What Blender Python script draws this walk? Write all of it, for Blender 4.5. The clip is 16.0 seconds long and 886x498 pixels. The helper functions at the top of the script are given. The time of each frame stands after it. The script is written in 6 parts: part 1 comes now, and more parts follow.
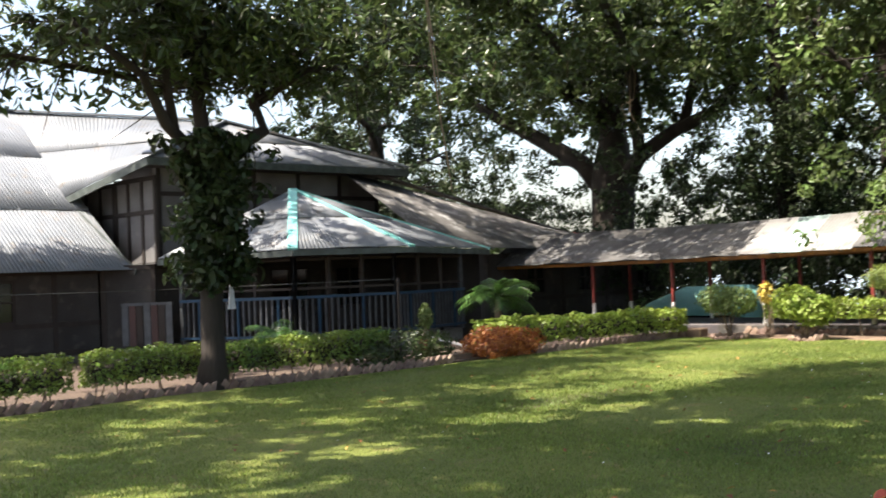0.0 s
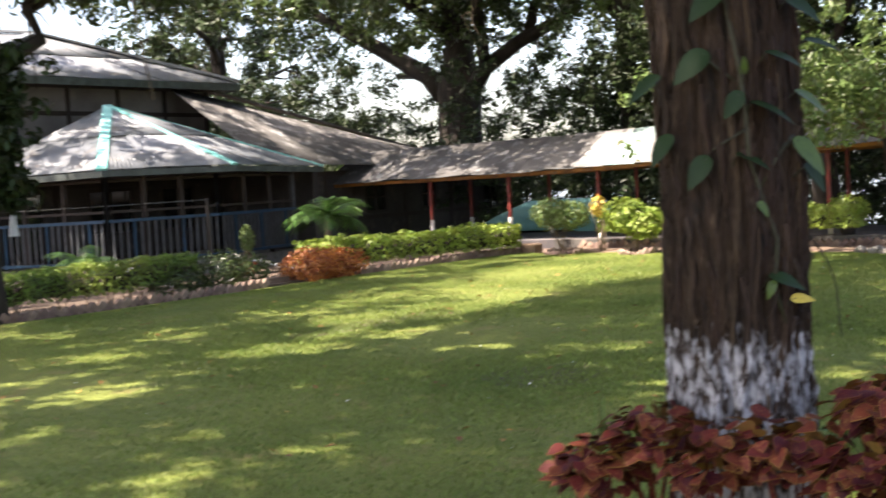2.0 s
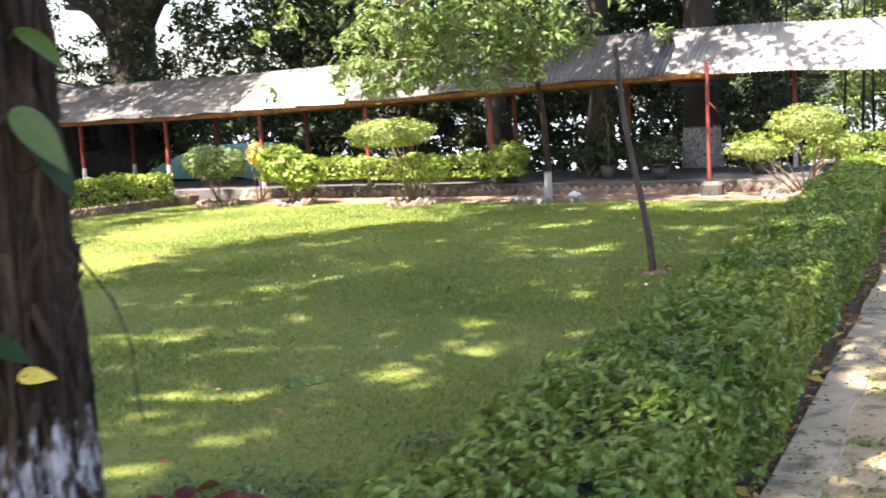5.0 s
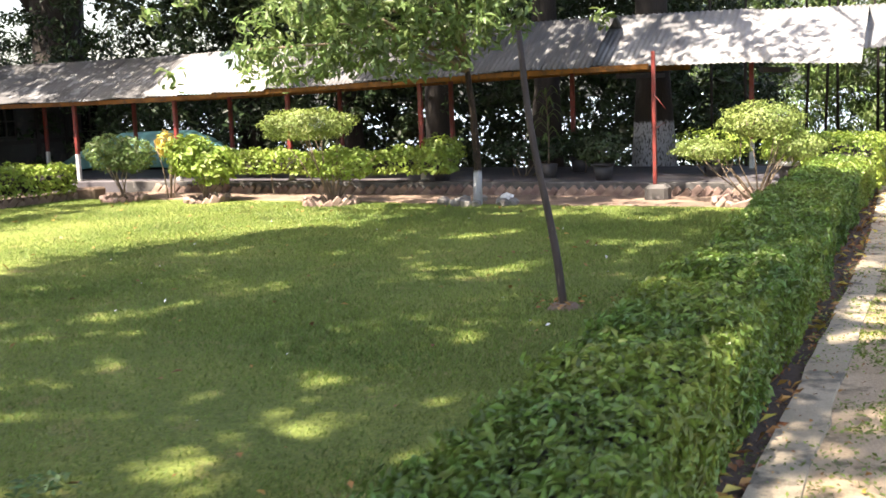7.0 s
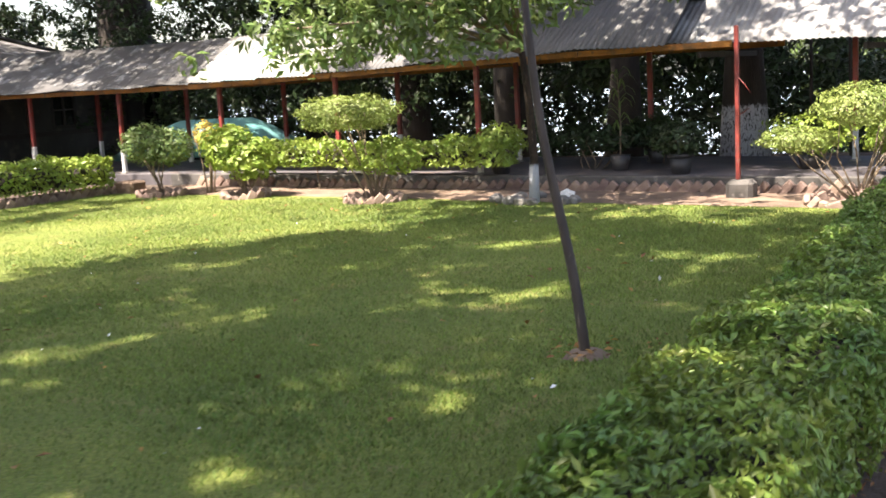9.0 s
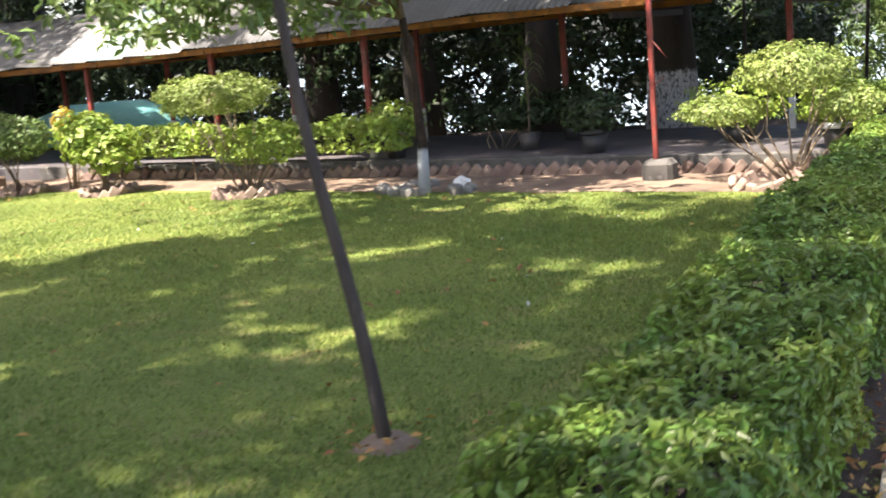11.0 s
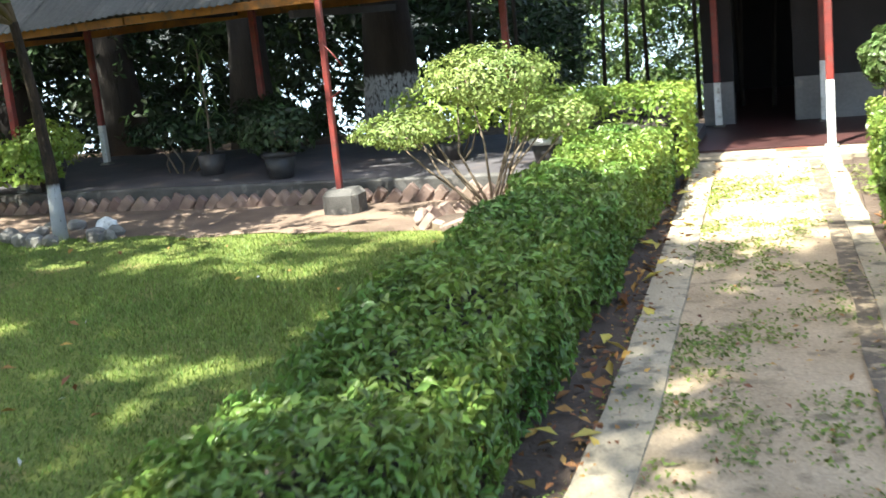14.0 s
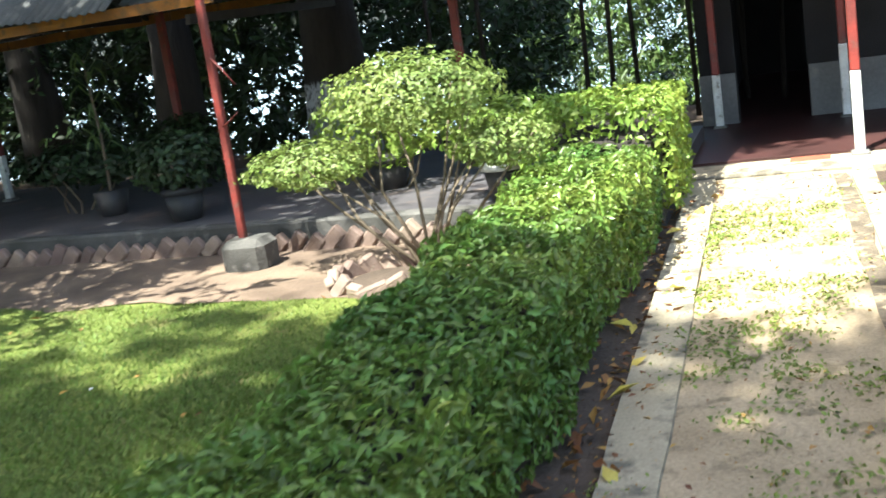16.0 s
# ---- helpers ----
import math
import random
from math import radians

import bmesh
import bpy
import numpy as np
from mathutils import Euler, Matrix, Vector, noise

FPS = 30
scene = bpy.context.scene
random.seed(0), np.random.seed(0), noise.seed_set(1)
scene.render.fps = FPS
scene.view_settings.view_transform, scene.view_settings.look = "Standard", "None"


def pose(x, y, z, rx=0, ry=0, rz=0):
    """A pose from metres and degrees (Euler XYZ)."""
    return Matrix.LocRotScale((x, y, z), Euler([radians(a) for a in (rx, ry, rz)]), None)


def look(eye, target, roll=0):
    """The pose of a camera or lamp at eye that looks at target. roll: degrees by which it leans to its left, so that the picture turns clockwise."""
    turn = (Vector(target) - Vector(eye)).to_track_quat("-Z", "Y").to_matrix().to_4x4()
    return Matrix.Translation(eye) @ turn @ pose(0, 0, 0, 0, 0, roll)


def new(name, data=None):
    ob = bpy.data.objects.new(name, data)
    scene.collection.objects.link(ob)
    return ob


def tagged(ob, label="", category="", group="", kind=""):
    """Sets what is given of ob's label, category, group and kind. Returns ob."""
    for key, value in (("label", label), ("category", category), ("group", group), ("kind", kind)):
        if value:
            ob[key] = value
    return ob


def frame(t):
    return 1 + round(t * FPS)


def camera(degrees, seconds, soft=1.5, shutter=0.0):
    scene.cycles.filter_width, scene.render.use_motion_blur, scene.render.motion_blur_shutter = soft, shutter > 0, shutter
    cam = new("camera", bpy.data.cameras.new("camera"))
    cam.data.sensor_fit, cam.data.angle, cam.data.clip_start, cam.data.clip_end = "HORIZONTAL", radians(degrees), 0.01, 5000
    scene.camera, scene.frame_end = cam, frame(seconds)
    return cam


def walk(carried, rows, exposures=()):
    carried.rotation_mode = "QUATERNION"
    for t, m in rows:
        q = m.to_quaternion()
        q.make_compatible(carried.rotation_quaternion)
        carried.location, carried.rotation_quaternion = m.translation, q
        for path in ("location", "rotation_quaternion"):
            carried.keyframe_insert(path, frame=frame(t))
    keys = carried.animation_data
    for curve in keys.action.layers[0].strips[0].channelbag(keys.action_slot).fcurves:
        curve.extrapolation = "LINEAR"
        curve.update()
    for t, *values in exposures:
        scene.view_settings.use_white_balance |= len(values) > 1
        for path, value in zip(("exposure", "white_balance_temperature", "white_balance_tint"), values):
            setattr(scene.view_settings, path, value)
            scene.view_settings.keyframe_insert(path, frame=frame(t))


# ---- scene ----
cam = camera(42.3, 16.0, 1.6, 0.5)
PATH = [
    (0, (0.008, 1.962, 1.621), (-1.394, 3.388, 1.666), -2.3),
    (0.5, (0.061, 2.274, 1.608), (-1.399, 3.641, 1.637), -2.9),
    (1, (0.143, 2.536, 1.621), (-1.304, 3.917, 1.624), -3.4),
    (1.5, (0.187, 2.937, 1.607), (-1.175, 4.399, 1.52), -3.5),
    (2, (0.145, 3.462, 1.576), (-1.103, 5.02, 1.466), -3.4),
    (2.5, (0.123, 3.927, 1.566), (-1.034, 5.554, 1.457), -2.7),
    (3, (0.2, 4.367, 1.563), (-0.886, 6.04, 1.414), -2.8),
    (3.5, (0.189, 4.805, 1.559), (-0.826, 6.518, 1.369), -3.0),
    (4, (0.226, 5.115, 1.596), (-0.713, 6.867, 1.373), -2.9),
    (4.5, (0.336, 5.441, 1.602), (-0.558, 7.215, 1.366), -3.1),
    (5, (0.468, 5.745, 1.626), (-0.39, 7.535, 1.382), -3.3),
    (5.2, (0.476, 5.893, 1.633), (-0.362, 7.692, 1.384), -3.1),
    (7.3, (0.405, 8.045, 1.681), (-0.409, 9.851, 1.405), -2.4),
    (7.5, (0.403, 8.239, 1.683), (-0.469, 10.017, 1.407), -2.7),
    (8, (0.397, 8.693, 1.697), (-0.573, 10.42, 1.419), -3.1),
    (8.2, (0.381, 8.892, 1.706), (-0.608, 10.607, 1.424), -3.1),
    (10.3, (0.119, 11.269, 1.639), (-0.807, 13.011, 1.309), -3.6),
    (10.5, (0.112, 11.472, 1.64), (-0.808, 13.215, 1.301), -3.9),
    (11, (0.133, 12.024, 1.644), (-0.787, 13.764, 1.291), -4.8),
    (11.5, (0.105, 12.6, 1.595), (-0.704, 14.393, 1.235), -6.5),
    (12, (0.173, 12.994, 1.545), (-0.568, 14.812, 1.162), -7.4),
    (12.5, (0.298, 13.492, 1.54), (-0.414, 15.315, 1.128), -7.7),
    (13, (0.462, 13.626, 1.61), (-0.202, 15.467, 1.201), -6.0),
    (13.5, (0.463, 14.072, 1.656), (-0.091, 15.95, 1.247), -4.8),
    (14, (0.478, 14.632, 1.64), (-0.136, 16.494, 1.242), -5.8),
    (14.5, (0.453, 15.221, 1.617), (-0.201, 17.069, 1.226), -6.8),
    (15, (0.43, 15.763, 1.623), (-0.22, 17.612, 1.223), -7.4),
    (15.5, (0.428, 16.326, 1.628), (-0.234, 18.168, 1.221), -8.1),
    (16, (0.401, 16.872, 1.644), (-0.235, 18.721, 1.225), -8.5),
]
EXPOSURES = [(0, 1.68, 6900, 13), (1.5, 1.9, 7100, 18), (3.0, 2.58, 7200, 18), (3.5, 2.68, 7200, 18), (5, 2.68, 7000, 17), (7.5, 2.28, 6900, 16), (10.5, 2.25, 6800, 15), (13, 2.35, 6300, 6), (16, 2.1, 6000, 0)]
walk(cam, [(t, look(e, g, r)) for t, e, g, r in PATH], EXPOSURES)

# ---- world and sun ----
SUN_ELEV, SUN_AZ = radians(61), radians(207)  # azimuth: where the sun stands, clockwise from +y
world = bpy.data.worlds.new("sky")
scene.world = world
world.use_nodes = True
wn = world.node_tree
sky = wn.nodes.new("ShaderNodeTexSky")
sky.sky_type, sky.sun_disc = "NISHITA", False
sky.sun_elevation, sky.sun_rotation = SUN_ELEV, SUN_AZ
sky.dust_density, sky.air_density = 3.0, 1.0
wn.nodes["Background"].inputs[1].default_value = 0.125
wn.links.new(sky.outputs[0], wn.nodes["Background"].inputs[0])
sun_data = bpy.data.lights.new("sun", "SUN")
sun_data.energy, sun_data.angle, sun_data.color = 5.0, radians(0.6), (1.0, 0.95, 0.86)
sun = new("sun", sun_data)
sun_way = Vector((math.sin(SUN_AZ) * math.cos(SUN_ELEV), math.cos(SUN_AZ) * math.cos(SUN_ELEV), math.sin(SUN_ELEV)))
sun.matrix_world = look(sun_way * 60, (0, 0, 0))


# ---- materials ----
def material(name, colour, colour2=None, rough=0.8, metal=0.0, scale=6.0, grain=60.0, bump=0.25, third=None, third_at=0.6,
             stretch=(1, 1, 1), island=0.0, through_light=0.0, per_object=0.0, spec=0.4, grit=0.25):
    m = bpy.data.materials.new(name)
    m.use_nodes = True
    t = m.node_tree
    n, ln = t.nodes, t.links
    p = n["Principled BSDF"]
    p.inputs["Roughness"].default_value, p.inputs["Metallic"].default_value = rough, metal
    p.inputs["Specular IOR Level"].default_value = spec
    co = n.new("ShaderNodeTexCoord")
    mp = n.new("ShaderNodeMapping")
    mp.inputs["Scale"].default_value = stretch
    ln.new(co.outputs["Object"], mp.inputs[0])
    big, fine = n.new("ShaderNodeTexNoise"), n.new("ShaderNodeTexNoise")
    big.inputs["Scale"].default_value, big.inputs["Detail"].default_value = scale, 6
    fine.inputs["Scale"].default_value, fine.inputs["Detail"].default_value = grain, 4
    ln.new(mp.outputs[0], big.inputs[0]), ln.new(mp.outputs[0], fine.inputs[0])
    mix = n.new("ShaderNodeMix")
    mix.data_type = "RGBA"
    mix.inputs[6].default_value = (*colour, 1)
    mix.inputs[7].default_value = (*(colour2 or [c * 0.7 for c in colour]), 1)
    ramp = n.new("ShaderNodeMapRange")
    ramp.inputs[1].default_value, ramp.inputs[2].default_value = 0.35, 0.68
    ln.new(big.outputs[0], ramp.inputs[0]), ln.new(ramp.outputs[0], mix.inputs[0])
    out = mix.outputs[2]
    if third:
        more = n.new("ShaderNodeTexNoise")
        more.inputs["Scale"].default_value, more.inputs["Detail"].default_value = scale * 2.7, 8
        ln.new(mp.outputs[0], more.inputs[0])
        r2 = n.new("ShaderNodeMapRange")
        r2.inputs[1].default_value, r2.inputs[2].default_value = third_at - 0.05, third_at + 0.06
        ln.new(more.outputs[0], r2.inputs[0])
        m3 = n.new("ShaderNodeMix")
        m3.data_type = "RGBA"
        m3.inputs[7].default_value = (*third, 1)
        ln.new(r2.outputs[0], m3.inputs[0]), ln.new(out, m3.inputs[6])
        out = m3.outputs[2]
    g = n.new("ShaderNodeHueSaturation")
    amount = n.new("ShaderNodeMapRange")
    amount.inputs[3].default_value, amount.inputs[4].default_value = 1 - grit, 1 + grit
    ln.new(fine.outputs[0], amount.inputs[0]), ln.new(amount.outputs[0], g.inputs["Value"]), ln.new(out, g.inputs["Color"])
    out = g.outputs[0]
    for span, socket in ((island, "island"), (per_object, "object")):
        if span:
            info = n.new("ShaderNodeNewGeometry" if socket == "island" else "ShaderNodeObjectInfo")
            h = n.new("ShaderNodeHueSaturation")
            r = n.new("ShaderNodeMapRange")
            r.inputs[3].default_value, r.inputs[4].default_value = 1 - span, 1 + span
            r3 = n.new("ShaderNodeMapRange")
            r3.inputs[3].default_value, r3.inputs[4].default_value = 0.5 - span * 0.05, 0.5 + span * 0.04
            key = info.outputs["Random Per Island"] if socket == "island" else info.outputs["Random"]
            ln.new(key, r.inputs[0]), ln.new(key, r3.inputs[0])
            ln.new(r.outputs[0], h.inputs["Value"]), ln.new(r3.outputs[0], h.inputs["Hue"]), ln.new(out, h.inputs["Color"])
            out = h.outputs[0]
    ln.new(out, p.inputs["Base Color"])
    if bump:
        b = n.new("ShaderNodeBump")
        b.inputs["Strength"].default_value, b.inputs["Distance"].default_value = bump, 0.02
        ln.new(fine.outputs[0], b.inputs["Height"]), ln.new(b.outputs[0], p.inputs["Normal"])
    if through_light:
        tr = n.new("ShaderNodeBsdfTranslucent")
        ms = n.new("ShaderNodeMixShader")
        ms.inputs[0].default_value = through_light
        ln.new(out, tr.inputs[0]), ln.new(p.outputs[0], ms.inputs[1]), ln.new(tr.outputs[0], ms.inputs[2])
        ln.new(ms.outputs[0], n["Material Output"].inputs[0])
    return m


LAWN = material("lawn", (0.146, 0.168, 0.030), (0.102, 0.130, 0.022), 0.9, scale=0.9, grain=42, bump=1.0, grit=0.85, third=(0.17, 0.155, 0.045), third_at=0.62)
BLADE = material("grass_blade", (0.158, 0.208, 0.042), (0.108, 0.16, 0.032), 0.55, scale=0.8, island=0.5, through_light=0.3, bump=0)
SOIL = material("soil", (0.065, 0.045, 0.032), (0.10, 0.07, 0.05), 0.95, scale=3, grain=40, bump=0.8)
PALE_SOIL = material("pale_soil", (0.21, 0.145, 0.10), (0.11, 0.075, 0.053), 0.95, scale=2, grain=40, bump=0.6)
CONCRETE = material("path_concrete", (0.42, 0.315, 0.20), (0.31, 0.225, 0.135), 0.9, scale=2.4, grain=60, bump=0.5, third=(0.20, 0.15, 0.09), third_at=0.61, grit=0.45)
PATH_DIRT = material("path_dirt", (0.15, 0.115, 0.08), (0.085, 0.065, 0.045), 0.95, scale=5, grain=60, bump=0.5, third=(0.33, 0.25, 0.16), third_at=0.58, grit=0.5)
EDGING = material("edging_cement", (0.38, 0.315, 0.22), (0.29, 0.235, 0.155), 0.9, scale=2.2, grain=70, bump=0.25, third=(0.13, 0.11, 0.08), third_at=0.58, grit=0.4)
KERBSTONE = material("kerb_concrete", (0.24, 0.23, 0.21), (0.16, 0.15, 0.135), 0.9, scale=3, grain=50, bump=0.35, third=(0.10, 0.10, 0.07), third_at=0.62)
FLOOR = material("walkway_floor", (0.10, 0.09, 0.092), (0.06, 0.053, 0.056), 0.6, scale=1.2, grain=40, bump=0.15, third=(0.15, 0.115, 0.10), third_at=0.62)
RED_FLOOR = material("red_oxide_floor", (0.062, 0.024, 0.021), (0.04, 0.018, 0.016), 0.5, scale=2, grain=40, bump=0.1)
# Mossy stone colour that also carries the shadow on the walkway kerb.
DARK_KERB = material("mossy_shaded_kerb", (0.11, 0.10, 0.09), (0.065, 0.06, 0.052), 0.9, scale=3, grain=50, bump=0.35, third=(0.19, 0.17, 0.15), third_at=0.64)
# Brown-grey wall panels with the shade under the eaves put into the colour.
SHADED_WALL = material("shaded_lower_wall", (0.055, 0.05, 0.047), (0.034, 0.03, 0.028), 0.9, scale=1.3, grain=30, bump=0.2, third=(0.08, 0.068, 0.06), third_at=0.63)
BRICK = material("edging_brick", (0.26, 0.185, 0.145), (0.17, 0.115, 0.088), 0.9, scale=9, grain=70, bump=0.5, third=(0.30, 0.25, 0.20), third_at=0.66, per_object=0.3)
STONE = material("field_stone", (0.22, 0.20, 0.18), (0.13, 0.12, 0.10), 0.9, scale=7, grain=60, bump=0.6, per_object=0.3)
SHEET = material("galvanised_sheet", (0.19, 0.205, 0.22), (0.14, 0.152, 0.165), 0.5, 0.25, scale=1.3, grain=30, bump=0.06, third=(0.17, 0.16, 0.15), third_at=0.63, per_object=0.10)
# Weathered tin; on the walkway its dark tone also stands for tree shade.
OLD_SHADED_SHEET = material("weathered_shaded_sheet", (0.11, 0.105, 0.10), (0.07, 0.067, 0.063), 0.75, 0.1, scale=1.4, grain=30, bump=0.1, third=(0.22, 0.22, 0.215), third_at=0.60, per_object=0.2)
WALK_SHEET = material("walkway_sheet", (0.25, 0.247, 0.236), (0.165, 0.162, 0.155), 0.62, 0.15, scale=0.9, grain=30, bump=0.08, third=(0.15, 0.14, 0.13), third_at=0.61, per_object=0.14)
TEAL_SHEET = material("teal_tinted_sheet", (0.22, 0.32, 0.31), (0.24, 0.29, 0.28), 0.6, 0.1, scale=1.2, grain=30, bump=0.08)
# Walkway tin with the shadow of the trees put into its colour.
SHADED_SHEET = material("shaded_sheet", (0.12, 0.118, 0.115), (0.08, 0.078, 0.075), 0.65, 0.12, scale=0.9, grain=30, bump=0.08, third=(0.11, 0.105, 0.10), third_at=0.59, per_object=0.14)
TEAL = material("teal_paint", (0.12, 0.45, 0.41), (0.22, 0.48, 0.45), 0.5, scale=8, third=(0.4, 0.42, 0.4), third_at=0.64)
LIME = material("limewash_wall", (0.185, 0.18, 0.175), (0.125, 0.12, 0.117), 0.9, scale=1.7, grain=30, bump=0.2, third=(0.22, 0.20, 0.18), third_at=0.67)
TIMBER = material("dark_timber", (0.036, 0.027, 0.022), (0.022, 0.017, 0.014), 0.75, scale=5, grain=40, bump=0.3, stretch=(1, 1, 0.2))
FASCIA = material("fascia_paint", (0.05, 0.06, 0.055), (0.09, 0.11, 0.10), 0.7, scale=5)
YELLOW = material("yellow_trim_paint", (0.30, 0.115, 0.012), (0.16, 0.06, 0.01), 0.6, scale=4, third=(0.12, 0.06, 0.02), third_at=0.62)
RED = material("red_post_paint", (0.23, 0.035, 0.026), (0.13, 0.032, 0.026), 0.5, scale=6, third=(0.12, 0.06, 0.045), third_at=0.64)
WHITE = material("whitewash", (0.74, 0.73, 0.70), (0.6, 0.58, 0.54), 0.85, scale=8, grain=50, bump=0.3, third=(0.33, 0.29, 0.25), third_at=0.66)
BLUE = material("blue_rail_paint", (0.016, 0.055, 0.10), (0.012, 0.036, 0.065), 0.5, scale=6)
GREYRAIL = material("grey_rail_paint", (0.085, 0.092, 0.10), (0.055, 0.06, 0.066), 0.6, scale=6)
GLASS = material("dark_window_glass", (0.012, 0.013, 0.014), (0.018, 0.018, 0.018), 0.08, scale=2, bump=0, spec=0.7)
BARK = material("tree_bark", (0.042, 0.025, 0.014), (0.009, 0.006, 0.004), 0.95, scale=19, grain=95, bump=1.0, stretch=(1, 1, 0.26), third=(0.092, 0.064, 0.040), third_at=0.66, grit=0.8)
ROOT_BARK = material("root_bark", (0.050, 0.030, 0.017), (0.018, 0.011, 0.007), 0.95, scale=14, grain=90, bump=0.8, stretch=(1, 1, 0.3), grit=0.5, per_object=0.35)
DARK_BARK = material("dark_bark", (0.04, 0.032, 0.025), (0.02, 0.016, 0.013), 0.95, scale=4, grain=40, bump=0.8, stretch=(1, 1, 0.2))
TWIG = material("twig_bark", (0.20, 0.15, 0.10), (0.12, 0.09, 0.06), 0.9, scale=9, grain=60, stretch=(1, 1, 0.3))
BAMBOO = material("old_bamboo", (0.06, 0.044, 0.036), (0.03, 0.022, 0.018), 0.7, scale=9, grain=60, stretch=(1, 1, 0.2), third=(0.16, 0.125, 0.095), third_at=0.66)
HEDGE_LEAF = material("hedge_leaf", (0.208, 0.268, 0.050), (0.102, 0.182, 0.037), 0.34, scale=1.2, island=0.4, through_light=0.33, bump=0)
TOPIARY_LEAF = material("topiary_leaf", (0.23, 0.28, 0.07), (0.15, 0.20, 0.048), 0.5, scale=1.5, island=0.35, through_light=0.3, bump=0)
YOUNG_LEAF = material("young_leaf", (0.27, 0.34, 0.06), (0.18, 0.27, 0.045), 0.45, scale=1.5, island=0.3, through_light=0.35, bump=0)
WEED_LEAF = material("weed_leaf", (0.20, 0.24, 0.045), (0.14, 0.19, 0.035), 0.55, scale=2.5, island=0.4, through_light=0.3, bump=0)
BROAD_WEED = material("broad_weed_leaf", (0.09, 0.15, 0.05), (0.06, 0.11, 0.035), 0.5, scale=3, island=0.4, through_light=0.25, bump=0)
TREE_LEAF = material("tree_leaf", (0.07, 0.10, 0.032), (0.045, 0.07, 0.022), 0.3, scale=0.5, island=0.45, through_light=0.4, bump=0)
LIGHT_LEAF = material("light_tree_leaf", (0.15, 0.21, 0.065), (0.10, 0.155, 0.045), 0.4, scale=0.8, island=0.4, through_light=0.4, bump=0)
# Leaf colour darkened to stand for foliage in shade or against the light.
SHADED_LEAF = material("shaded_leaf", (0.04, 0.06, 0.02), (0.022, 0.04, 0.014), 0.5, scale=0.5, island=0.5, through_light=0.3, bump=0)
RUST_LEAF = material("rusty_bush_leaf", (0.36, 0.13, 0.03), (0.24, 0.075, 0.02), 0.5, scale=3, island=0.35, through_light=0.25, bump=0)
COLEUS_RIM = material("coleus_rim", (0.24, 0.105, 0.035), (0.19, 0.115, 0.03), 0.6, scale=20, island=0.4, through_light=0.15, bump=0, spec=0.2)
COLEUS_LEAF = material("coleus_leaf", (0.12, 0.020, 0.014), (0.065, 0.011, 0.010), 0.6, scale=30, island=0.5, through_light=0.15, bump=0, third=(0.20, 0.085, 0.034), third_at=0.62, spec=0.2)
IVY_LEAF = material("creeper_leaf", (0.016, 0.038, 0.012), (0.010, 0.026, 0.008), 0.5, scale=6, island=0.3, through_light=0.2, bump=0, spec=0.2)
LIME_LEAF = material("lime_creeper_leaf", (0.08, 0.135, 0.022), (0.048, 0.092, 0.016), 0.32, scale=9, through_light=0.3, bump=0)
IVY_STEM = material("creeper_stem", (0.034, 0.036, 0.015), (0.022, 0.022, 0.011), 0.6, scale=12)
YELLOW_LEAF = material("yellow_leaf", (0.55, 0.45, 0.09), (0.45, 0.33, 0.06), 0.5, scale=9, island=0.3, bump=0, through_light=0.2)
DEAD_LEAF = material("dead_leaf", (0.32, 0.16, 0.04), (0.20, 0.09, 0.03), 0.7, scale=9, island=0.5, bump=0)
PALM_LEAF = material("palm_leaf", (0.07, 0.15, 0.03), (0.04, 0.095, 0.02), 0.35, scale=3, island=0.3, through_light=0.25, bump=0)
CLOTH = material("white_cloth", (0.75, 0.75, 0.76), (0.6, 0.6, 0.62), 0.9, scale=4)
POT = material("pot_glaze", (0.03, 0.03, 0.032), (0.06, 0.05, 0.045), 0.5, scale=5)
TERRACOTTA = material("terracotta", (0.32, 0.10, 0.05), (0.24, 0.07, 0.04), 0.8, scale=6)
HAZE_SHEET = material("haze_sheet", (0.30, 0.36, 0.40), (0.34, 0.40, 0.44), 0.25, scale=0.02, grain=0.6, bump=0.02)
# Near-black colour that stands for the shade in covered places.
DARK_WALL = material("shade_dark_wall", (0.019, 0.017, 0.018), (0.012, 0.011, 0.012), 0.9, scale=1.5)
TARP = material("teal_tarpaulin", (0.10, 0.27, 0.26), (0.16, 0.34, 0.33), 0.6, scale=1.2, grain=20, bump=0.2)
WIRE = material("wire", (0.10, 0.10, 0.10), (0.07, 0.07, 0.07), 0.6)


